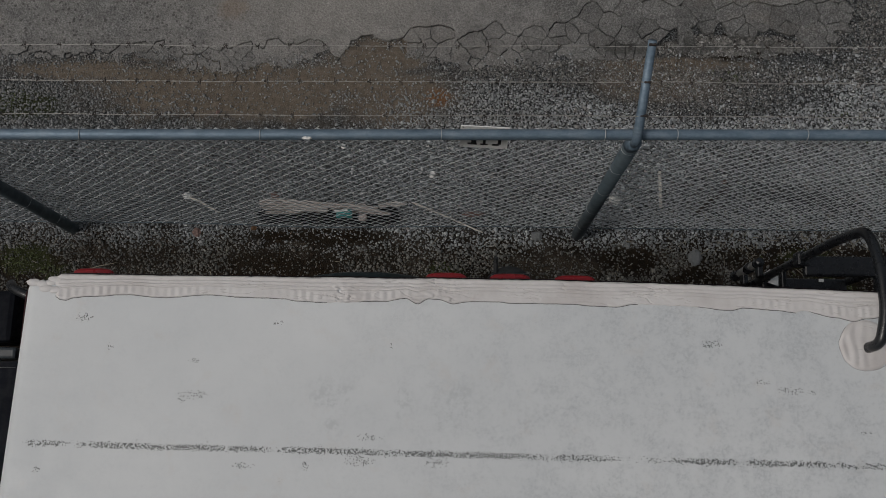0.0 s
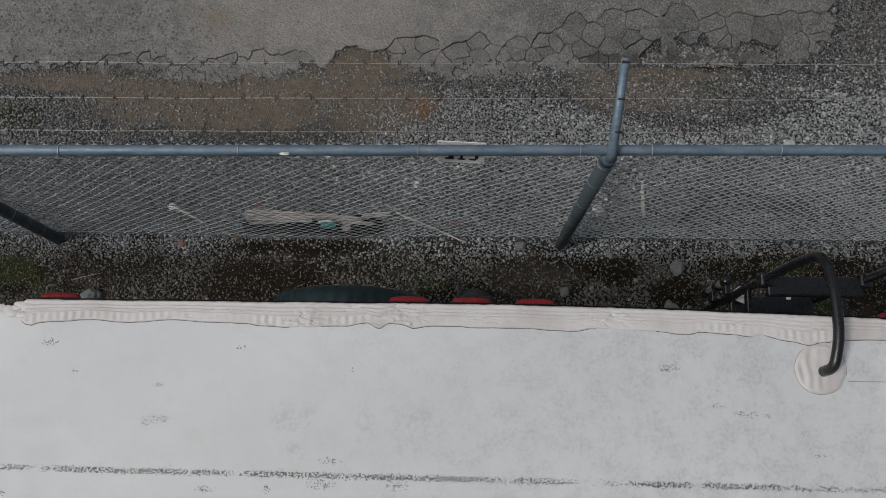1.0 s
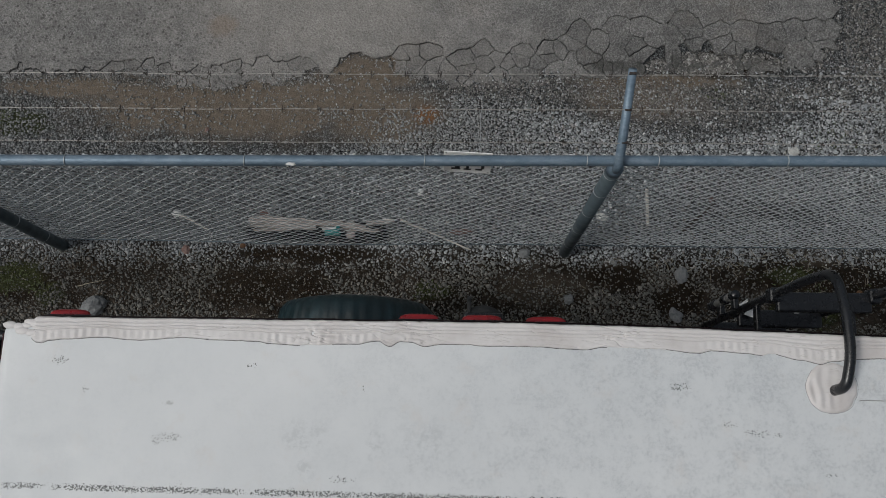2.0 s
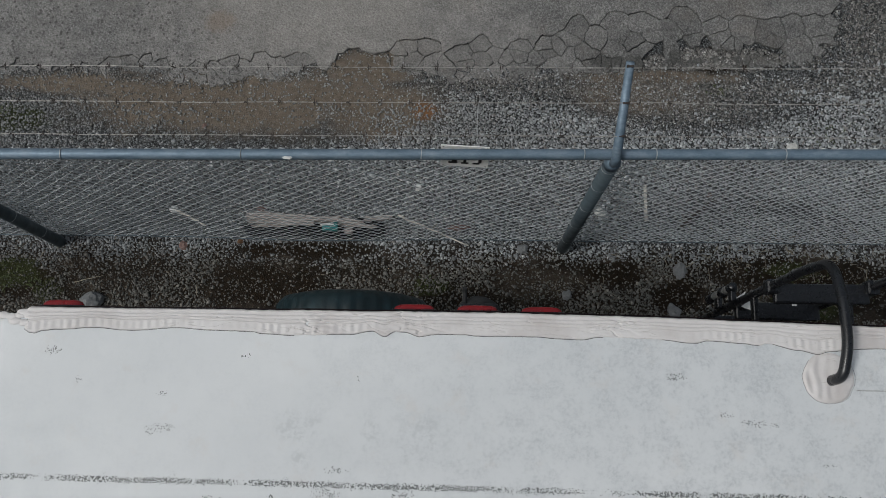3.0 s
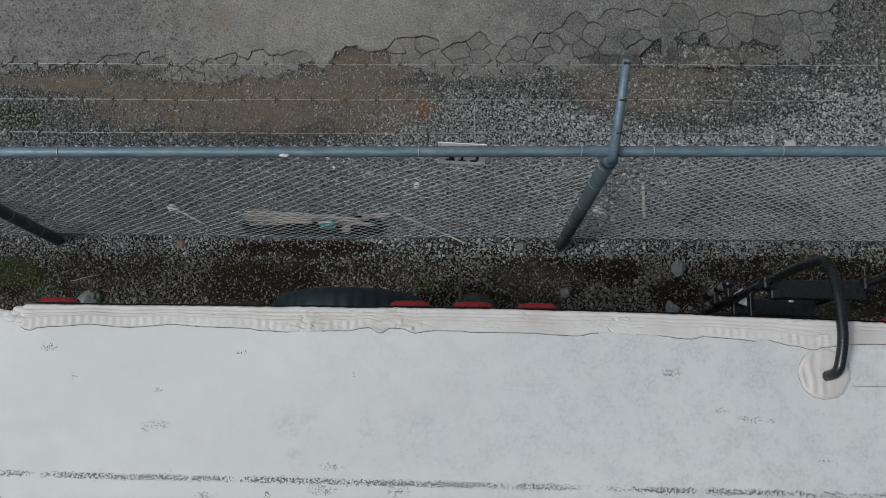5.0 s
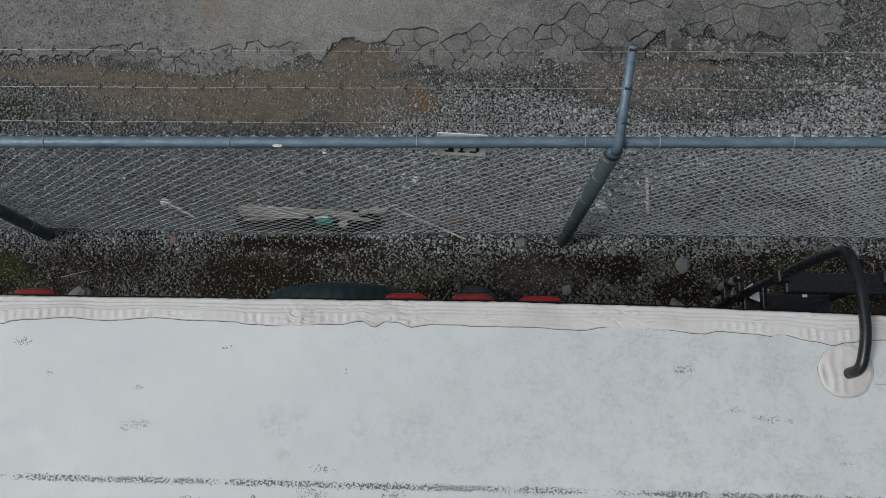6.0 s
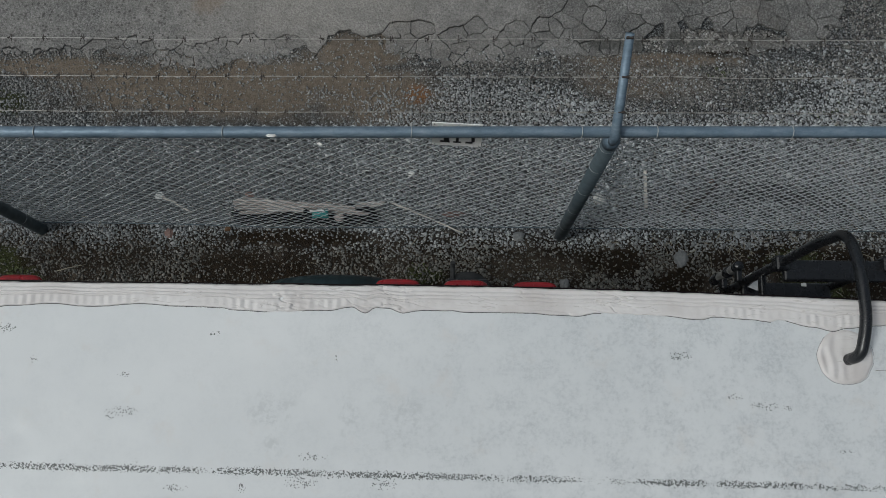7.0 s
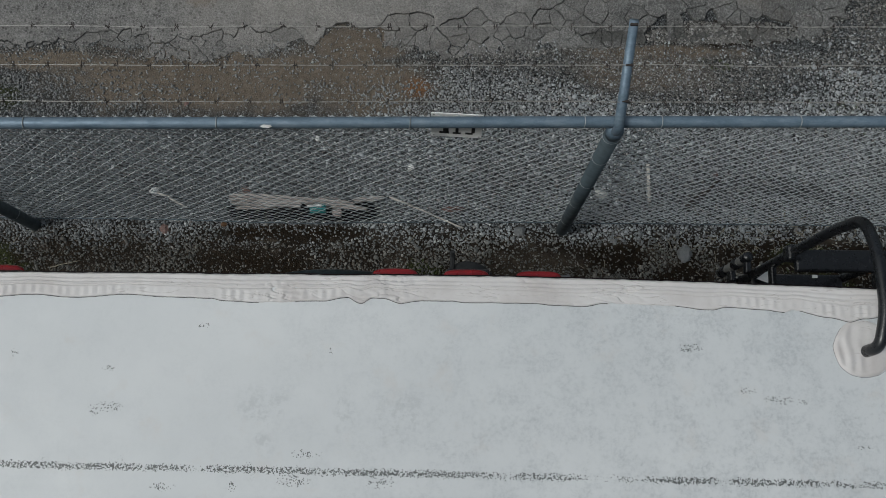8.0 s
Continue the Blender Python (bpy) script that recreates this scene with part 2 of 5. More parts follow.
def asphalt_material():
    mat, tree, b = material("old_asphalt", 0.93)
    n = Nodes(tree)
    chips = n.voronoi(150, out="Color")
    bw = tree.nodes.new("ShaderNodeRGBToBW")
    n.link(chips, bw.inputs[0])
    grain = n.ramp(bw.outputs[0], (0.15, (0.05, 0.05, 0.048)), (0.5, (0.112, 0.111, 0.108)), (0.85, (0.225, 0.223, 0.217)))
    px = n.xyz()[0]
    worn = n.math("MULTIPLY", n.step(n.math("ADD", px, n.math("MULTIPLY", n.noise(2.2, 4), 1.2)), 0.7, 1.5, 1.0, 0.3), n.step(n.noise(3.2, 5, 0.6), 0.32, 0.62, 0.35, 1.0))
    pale = n.mix(n.step(n.noise(130, 4, 0.7), 0.36, 0.64), (0.122, 0.117, 0.111), (0.27, 0.259, 0.246))
    colour = n.mix(worn, grain, pale)
    # mixed back to the darker grain colour towards the left
    left_dark = n.math("MULTIPLY", n.step(n.math("ADD", px, n.math("MULTIPLY", n.noise(1.7, 4), 1.4)), -1.6, -0.7, 1.0, 0.0), 0.4)
    colour = n.mix(left_dark, colour, grain)
    brown = n.step(n.noise(1.9, 5, 0.65, distortion=0.4), 0.52, 0.7)
    colour = n.mix(n.math("MULTIPLY", brown, 0.3), colour, (0.135, 0.108, 0.085))
    pits = n.math("MULTIPLY", n.step(n.math("ADD", n.voronoi(34), n.math("MULTIPLY", n.noise(120, 3), 0.2)), 0.34, 0.44, 1.0, 0.0), n.math("MULTIPLY", n.step(n.noise(19, 3), 0.42, 0.5), n.step(px, -1.9, -0.6, 1.0, 0.4)))
    colour = n.mix(n.math("MULTIPLY", pits, 0.7), colour, (0.04, 0.038, 0.035))
    blotch = n.step(n.noise(9, 6, 0.7), 0.3, 0.7, 0.70, 1.06)
    colour = n.mix(1.0, colour, blotch, "MULTIPLY")
    mossy = n.math("MAXIMUM", n.blob(1.55, 2.09, 0.34, 0.07, 0.8, 0.35, 24), n.blob(1.0, 2.05, 0.25, 0.04, 0.8, 0.35, 24))
    colour = n.mix(n.math("MULTIPLY", mossy, 0.55), colour, (0.026, 0.026, 0.022))
    chalky = n.blob(-0.95, 2.34, 0.75, 0.3, 0.4, 0.6, 3)
    colour = n.mix(n.math("MULTIPLY", chalky, 0.45), colour, n.mix(n.step(n.noise(110, 4, 0.7), 0.36, 0.64), (0.17, 0.158, 0.143), (0.33, 0.31, 0.285)))
    tan = n.blob(-1.57, 2.3, 0.09, 0.07, 0.5, 0.5, 14)
    colour = n.mix(n.math("MULTIPLY", tan, 0.45), colour, (0.17, 0.125, 0.09))
    per = n.step(n.random(), 0.0, 1.0, 0.88, 1.1)
    colour = n.mix(1.0, colour, per, "MULTIPLY")
    n.link(colour, b.inputs["Base Color"])
    n.bump(n.math("ADD", n.voronoi(62), n.noise(48, 5, 0.7)), 0.6, 0.007, b)
    return mat


def roof_material():
    mat, tree, b = material("white_roof_membrane", 0.55)
    n = Nodes(tree)
    px, py, _ = n.xyz()
    base = n.ramp(n.noise(2.3, 5, 0.6), (0.3, (0.535, 0.55, 0.56)), (0.7, (0.605, 0.615, 0.62)))
    # grey mottled mildew, thicker on one half
    side = n.step(n.math("ADD", px, n.math("MULTIPLY", n.noise(2.0, 4), 0.9)), -0.1, 0.9, 0.18, 1.0)
    mott = n.math("MULTIPLY", n.math("MULTIPLY", n.step(n.noise(13, 8, 0.8), 0.42, 0.62), n.step(n.noise(110, 6, 0.78), 0.4, 0.62, 0.2, 1.0)), side)
    fine = n.math("MULTIPLY", n.step(n.noise(75, 4, 0.7), 0.5, 0.72), n.step(n.noise(6, 4), 0.4, 0.65))
    base = n.mix(n.math("MULTIPLY", mott, 0.6), base, (0.33, 0.35, 0.37))
    base = n.mix(n.math("MULTIPLY", n.math("MULTIPLY", fine, side), 0.35), base, (0.36, 0.37, 0.38))
    rusty = n.math("MULTIPLY", n.step(n.noise(11, 5, 0.7), 0.55, 0.75), 0.24)
    base = n.mix(rusty, base, (0.52, 0.47, 0.43))
    # black specks: a line along the seam, small clusters and strays
    dots = n.step(n.voronoi(250), 0.33, 0.42, 1.0, 0.0)
    keep = n.step(n.noise(150, 3, 0.6), 0.46, 0.54)
    line_y = n.math("ADD", py, n.math("ADD", 0.408, n.math("MULTIPLY", px, 0.0122)))
    wob = n.math("MULTIPLY", n.math("SUBTRACT", n.noise(14, 4), 0.5), 0.006)
    dist = n.math("ABSOLUTE", n.math("ADD", line_y, wob))
    band = n.math("MULTIPLY", n.step(dist, 0.002, 0.0125, 1.0, 0.0), n.math("MULTIPLY", n.step(px, -1.14, -1.12), n.step(n.noise(6, 6, 0.75), 0.36, 0.52, 0.3, 1.0)))
    halo = n.math("MULTIPLY", n.step(dist, 0.004, 0.03, 1.0, 0.0), n.step(n.noise(12, 4, 0.7), 0.60, 0.72, 0.0, 0.7))
    spots = n.math("MAXIMUM", band, halo)
    ragged = n.math("MULTIPLY", n.math("SUBTRACT", n.noise(60, 5, 0.65), 0.5), 1.8)
    smudged = n.math("MULTIPLY", n.math("SUBTRACT", n.noise(22, 6, 0.7), 0.5), 3.0)

    def patch(x, y, rx, ry, rough, soft):
        dx, dy = n.math("DIVIDE", n.math("SUBTRACT", px, x), rx), n.math("DIVIDE", n.math("SUBTRACT", py, y), ry)
        d = n.math("SQRT", n.math("ADD", n.math("MULTIPLY", dx, dx), n.math("MULTIPLY", dy, dy)))
        return n.step(n.math("ADD", d, rough), 1 - soft, 1 + soft, 1.0, 0.0)

    for x, y, rx, ry in ((-0.745, -0.278, 0.030, 0.009), (-0.77, -0.288, 0.012, 0.006), (-0.749, -0.198, 0.014, 0.005), (-0.952, -0.167, 0.008, 0.008), (-0.555, -0.106, 0.012, 0.006), (-0.286, -0.158, 0.007, 0.007),
                         (-0.35, -0.422, 0.035, 0.013), (-0.175, -0.425, 0.026, 0.014), (-0.478, -0.436, 0.011, 0.010), (-0.62, -0.438, 0.022, 0.008), (-0.33, -0.370, 0.030, 0.008), (-1.02, -0.098, 0.022, 0.012),
                         (0.47, -0.145, 0.024, 0.010), (0.648, -0.251, 0.030, 0.009), (0.695, -0.254, 0.014, 0.006), (0.585, -0.232, 0.016, 0.008), (0.816, -0.344, 0.016, 0.004), (-1.10, -0.452, 0.014, 0.008)):
        spots = n.math("MAXIMUM", spots, n.math("MULTIPLY", patch(x, y, rx * 1.05, ry * 1.1, ragged, 0.55), 0.78))
    for x, y, rx, ry in ((-0.43, -0.275, 0.05, 0.035), (-0.25, -0.30, 0.02, 0.05), (-0.14, -0.29, 0.05, 0.05), (-0.42, -0.345, 0.02, 0.03)):
        base = n.mix(n.math("MULTIPLY", n.math("MULTIPLY", patch(x, y, rx, ry, smudged, 0.7), n.step(n.noise(48, 5, 0.75), 0.46, 0.62)), 0.3), base, (0.30, 0.315, 0.325))
    stray = n.step(n.noise(5.5, 4, 0.7), 0.66, 0.74, 0.0, 0.45)
    spots = n.math("MAXIMUM", spots, stray)
    speck = n.math("MULTIPLY", dots, n.step(n.math("ADD", spots, n.math("MULTIPLY", n.math("SUBTRACT", keep, 1.0), 0.35)), 0.25, 0.5))
    peppered = n.math("MULTIPLY", n.step(n.math("ADD", n.noise(190, 3, 0.6), n.math("MULTIPLY", band, 0.18)), 0.662, 0.71), n.step(band, 0.02, 0.08))
    speck = n.math("MAXIMUM", speck, n.math("MAXIMUM", peppered, n.math("MULTIPLY", halo, n.math("MULTIPLY", n.step(n.voronoi(300), 0.22, 0.32, 1.0, 0.0), 1.0))))
    base = n.mix(n.math("MULTIPLY", speck, 0.92), base, (0.055, 0.058, 0.056))
    n.link(base, b.inputs["Base Color"])
    n.link(n.step(n.noise(20, 4), 0.3, 0.7, 0.42, 0.65), b.inputs["Roughness"])
    bumpy = n.bump(n.noise(3.5, 3), 0.25, 0.01, None)
    n.bump(n.noise(240, 3), 0.12, 0.001, b, bumpy)
    return mat


def sealant_material():
    mat, tree, b = material("aged_lap_sealant", 0.5)
    n = Nodes(tree)
    base = n.ramp(n.noise(9, 5, 0.6), (0.28, (0.47, 0.437, 0.424)), (0.5, (0.555, 0.53, 0.52)), (0.72, (0.625, 0.606, 0.598)))
    grime = n.step(n.noise(55, 5, 0.75), 0.62, 0.78, 0.0, 0.3)
    base = n.mix(grime, base, (0.34, 0.31, 0.29))
    streak = tree.nodes.new("ShaderNodeVectorMath")
    streak.operation = "MULTIPLY"
    streak.inputs[1].default_value = (13, 75, 30)
    n.link(n.pos, streak.inputs[0])
    cracks = n.step(n.math("ABSOLUTE", n.math("SUBTRACT", n.noise(0.6, 3, 0.6, streak.outputs[0]), 0.5)), 0.004, 0.014, 0.55, 0.0)
    cracks = n.math("MULTIPLY", cracks, n.step(n.noise(9, 4, 0.7), 0.5, 0.6))
    base = n.mix(cracks, base, (0.33, 0.30, 0.28))
    n.link(base, b.inputs["Base Color"])
    n.bump(n.noise(90, 4, 0.6), 0.25, 0.002, b)
    return mat


def galvanised_material():
    mat, tree, b = material("weathered_galvanised_steel", 0.5, 0.35)
    n = Nodes(tree)
    streak = tree.nodes.new("ShaderNodeVectorMath")
    streak.operation = "MULTIPLY"
    streak.inputs[1].default_value = (0.35, 1, 1)
    n.link(n.pos, streak.inputs[0])
    f = n.noise(26, 6, 0.7, streak.outputs[0])
    n.link(n.ramp(f, (0.28, (0.095, 0.14, 0.185)), (0.5, (0.15, 0.208, 0.265)), (0.72, (0.235, 0.29, 0.345))), b.inputs["Base Color"])
    n.link(n.step(n.noise(60, 4), 0.3, 0.7, 0.42, 0.68), b.inputs["Roughness"])
    n.bump(n.noise(300, 3), 0.2, 0.0008, b)
    return mat


def wood_material():
    mat, tree, b = material("weathered_grey_wood", 0.9)
    n = Nodes(tree)
    grain = tree.nodes.new("ShaderNodeVectorMath")
    grain.operation = "MULTIPLY"
    grain.inputs[1].default_value = (4, 90, 60)
    n.link(n.obj, grain.inputs[0])
    f = n.noise(1.0, 6, 0.7, grain.outputs[0], 0.4)
    base = n.ramp(f, (0.3, (0.06, 0.053, 0.047)), (0.44, (0.27, 0.25, 0.235)), (0.64, (0.56, 0.54, 0.515)))
    base = n.mix(n.step(n.random(), 0.0, 1.0, 0.0, 0.35), base, (0.30, 0.235, 0.20))
    n.link(base, b.inputs["Base Color"])
    n.bump(f, 0.6, 0.004, b)
    return mat


def cover_material():
    mat, tree, b = material("dark_green_vinyl", 0.42)
    n = Nodes(tree)
    n.link(n.ramp(n.noise(9, 6, 0.65), (0.3, (0.002, 0.009, 0.011)), (0.6, (0.005, 0.019, 0.024)), (0.85, (0.016, 0.048, 0.058))), b.inputs["Base Color"])
    n.link(n.step(n.noise(30, 4), 0.3, 0.7, 0.32, 0.6), b.inputs["Roughness"])
    n.bump(n.noise(45, 4), 0.3, 0.004, b)
    return mat


M_CRUMB = crumb_material()
M_GROUND, M_GRAVEL, M_ASPHALT = ground_material(), gravel_material(), asphalt_material()
M_ROOF, M_SEAL, M_GALV, M_WOOD, M_COVER = roof_material(), sealant_material(), galvanised_material(), wood_material(), cover_material()
M_POST = plain("dull_post_steel", (0.075, 0.10, 0.115), 0.62, 0.3, 40, 0.3)
M_WIRE = plain("zinc_wire", (0.57, 0.60, 0.615), 0.55, 0.0, 90, 0.25)
M_STRAND = plain("dull_barbed_wire", (0.30, 0.29, 0.27), 0.6, 0.2, 90, 0.35)
M_TIE = plain("bright_tie_wire", (0.40, 0.42, 0.43), 0.45, 0.4, 90, 0.2)
M_BARB = plain("rusted_barb", (0.045, 0.036, 0.032), 0.75, 0.2, 120, 0.4)
M_BLACK = plain("black_powder_coat", (0.007, 0.008, 0.010), 0.28, 0.0, 120, 0.35, 0.25)
M_RUBBER = plain("black_rubber", (0.016, 0.017, 0.018), 0.8, 0.0, 90, 0.35, 0.4)
# near-black of the sheet that stands for shade under the boards
M_SHADE_SHEET = plain("dull_shade_black", (0.010, 0.010, 0.011), 0.9, 0.0, 60, 0.4, 0.3)
M_TWIG = plain("bleached_twig", (0.52, 0.49, 0.44), 0.85, 0.0, 90, 0.25)
M_GREYTUBE = plain("dull_aluminium", (0.36, 0.36, 0.35), 0.5, 0.1, 80, 0.25)
M_SLEEVE = plain("scuffed_grey_plastic", (0.15, 0.15, 0.145), 0.6, 0.0, 80, 0.3)
M_RED = plain("red_lens_plastic", (0.23, 0.010, 0.014), 0.28, 0.0, 60, 0.25, 0.05)
M_WALL = plain("brown_grey_fibreglass", (0.10, 0.085, 0.08), 0.4, 0.0, 30, 0.15, 0.05)
M_TRIM = plain("dark_edge_trim", (0.010, 0.0055, 0.006), 0.5, 0.0, 60, 0.3)
M_GUTTER = plain("dark_maroon_aluminium", (0.022, 0.006, 0.008), 0.5, 0.0, 60, 0.3)
M_CAP = plain("dark_grey_plastic", (0.035, 0.042, 0.048), 0.28, 0.0, 60, 0.3, 0.05)
M_EDGE_DARK = plain("black_edge_line", (0.05, 0.047, 0.045), 0.9, 0.0, 200, 0.5)
M_DUST = plain("grey_dust", (0.22, 0.21, 0.20), 0.9, 0.0, 200, 0.5)
M_SIGN = plain("white_sign_plastic", (0.88, 0.88, 0.86), 0.45, 0.0, 40, 0.12, 0.05)
M_INK = plain("black_ink", (0.012, 0.012, 0.013), 0.5, 0.0, 80, 0.2, 0.02)
M_WHITE = plain("dirty_white", (0.70, 0.70, 0.68), 0.7, 0.0, 60, 0.2, 0.3)
M_TEAL = plain("teal_plastic", (0.02, 0.19, 0.19), 0.4, 0.0, 60, 0.25, 0.1)
M_PINK = plain("greyish_pink_scrap", (0.42, 0.36, 0.34), 0.8, 0.0, 60, 0.25, 0.3)
M_BRICK = plain("red_brick", (0.14, 0.09, 0.078), 0.9, 0.0, 90, 0.35, 0.6, 0.003)
M_STONE = plain("grey_stone", (0.155, 0.16, 0.162), 0.9, 0.0, 60, 0.3, 0.6, 0.003)
M_PALE = plain("pale_limestone", (0.42, 0.42, 0.40), 0.9, 0.0, 60, 0.25, 0.5, 0.003)
M_STRAW = plain("dry_straw", (0.22, 0.195, 0.15), 0.85, 0.0, 120, 0.35)
M_WEED = plain("green_weed", (0.045, 0.058, 0.014), 0.7, 0.0, 120, 0.4)
M_LEAF = plain("brown_leaf", (0.11, 0.058, 0.028), 0.85, 0.0, 120, 0.4)
M_TOPPER = plain("black_awning_fabric", (0.005, 0.006, 0.009), 0.75, 0.0, 160, 0.3, 0.3)
for m in (M_TOPPER, M_SHADE_SHEET, M_TRIM, M_GUTTER):
    m.node_tree.nodes["Principled BSDF"].inputs["Specular IOR Level"].default_value = 0.12

# ---- ground ----
ROOF_Z = 3.2
FENCE_Y, RAIL_Z = 0.85, 1.785


def lump(x, y):
    """Height of the ground."""
    p = Vector((x, y, 0.0))
    h = noise.noise(p * 1.7) * 0.012 + noise.noise(p * 7.0) * 0.006 + noise.noise(p * 23.0) * 0.0025
    near = max(0.0, 1 - max(abs(x) - 3.5, 0.0)) * (1.0 if -1.5 < y < 3.5 else 0.0)
    h *= near
    if y > 2.0 and x < 2.4:
        h -= 0.014 * min(1.0, (y - 2.0) / 0.1)
    return h


def make_ground():
    far = [15, 60, 300, 1800]
    xs = [-v for v in far[::-1]] + [-7.0, -5.0] + list(np.linspace(-4, 4, 301)) + [5.0, 7.0] + far
    ys = [-v for v in far[::-1]] + [-7.0, -3.0, -1.5, -0.7] + list(np.linspace(-0.2, 2.8, 136)) + [3.5, 5.0, 8.0] + far
    verts = np.array([(x, y, lump(x, y)) for y in ys for x in xs])
    w = len(xs)
    faces = np.array([(j * w + i, j * w + i + 1, (j + 1) * w + i + 1, (j + 1) * w + i) for j in range(len(ys) - 1) for i in range(w - 1)])
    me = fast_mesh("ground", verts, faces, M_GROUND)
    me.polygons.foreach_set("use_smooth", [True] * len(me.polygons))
    tagged(new("ground", me), "brown soil and grey gravel, damp, mossy and darkened for shade behind the trailer", "ground", kind="structure")


make_ground()

# ---- travel trailer ----
HALF_L, HALF_R, LENGTH = -1.16, 1.17, 6.6


def edge_y(x):
    """The slightly bowed rear edge of the roof."""
    if x < 0:
        k = max(0.0, min(1.0, (-x - 1.082) / 0.026))
        corner = 0.6 * k * k * (3 - 2 * k) + max(0.0, (-x - 1.135) / 0.025) ** 2 * 0.3
    else:
        corner = (x / 0.94) ** 1.5 * 0.88 + max(0.0, (x - 1.09) / 0.08) ** 2 * 0.4
    return 0.0015 - 0.025 * corner + 0.0016 * noise.noise(Vector((x * 9, 3, 0)))


SEAL_EDGE = ((-1.1, -0.030), (-1.098, -0.042), (-1.09, -0.0525), (-1.08, -0.058), (-1.066, -0.0595), (-1.05, -0.0535), (-1.019, -0.050), (-0.916, -0.044), (-0.86, -0.049), (-0.83, -0.050), (-0.724, -0.042), (-0.641, -0.047), (-0.545, -0.049), (-0.517, -0.054), (-0.448, -0.057), (-0.38, -0.056), (-0.35, -0.053), (-0.305, -0.053), (-0.254, -0.044), (-0.225, -0.0575), (-0.2, -0.045), (-0.175, -0.046), (-0.141, -0.056), (-0.093, -0.050), (-0.032, -0.050), (-0.009, -0.053), (0.111, -0.053), (0.247, -0.059), (0.288, -0.052), (0.424, -0.055), (0.519, -0.064), (0.546, -0.057), (0.627, -0.062), (0.67, -0.067), (0.688, -0.062), (0.761, -0.077), (0.808, -0.086), (0.835, -0.079), (0.89, -0.073), (0.95, -0.071), (1.08, -0.074), (1.12, -0.05))


def seal_y(x):
    """The ragged inner edge of the sealant."""
    x = min(max(x, SEAL_EDGE[0][0]), SEAL_EDGE[-1][0])
    for (xa, ya), (xb, yb) in zip(SEAL_EDGE, SEAL_EDGE[1:]):
        if x <= xb:
            k = (x - xa) / (xb - xa)
            k = 0.2 * k + 0.8 * k * k * (3 - 2 * k)
            return ya + (yb - ya) * k + 0.0008 * noise.noise(Vector((x * 30.0, 5, 1))) + 0.0005 * noise.noise(Vector((x * 90.0, 2, 2)))


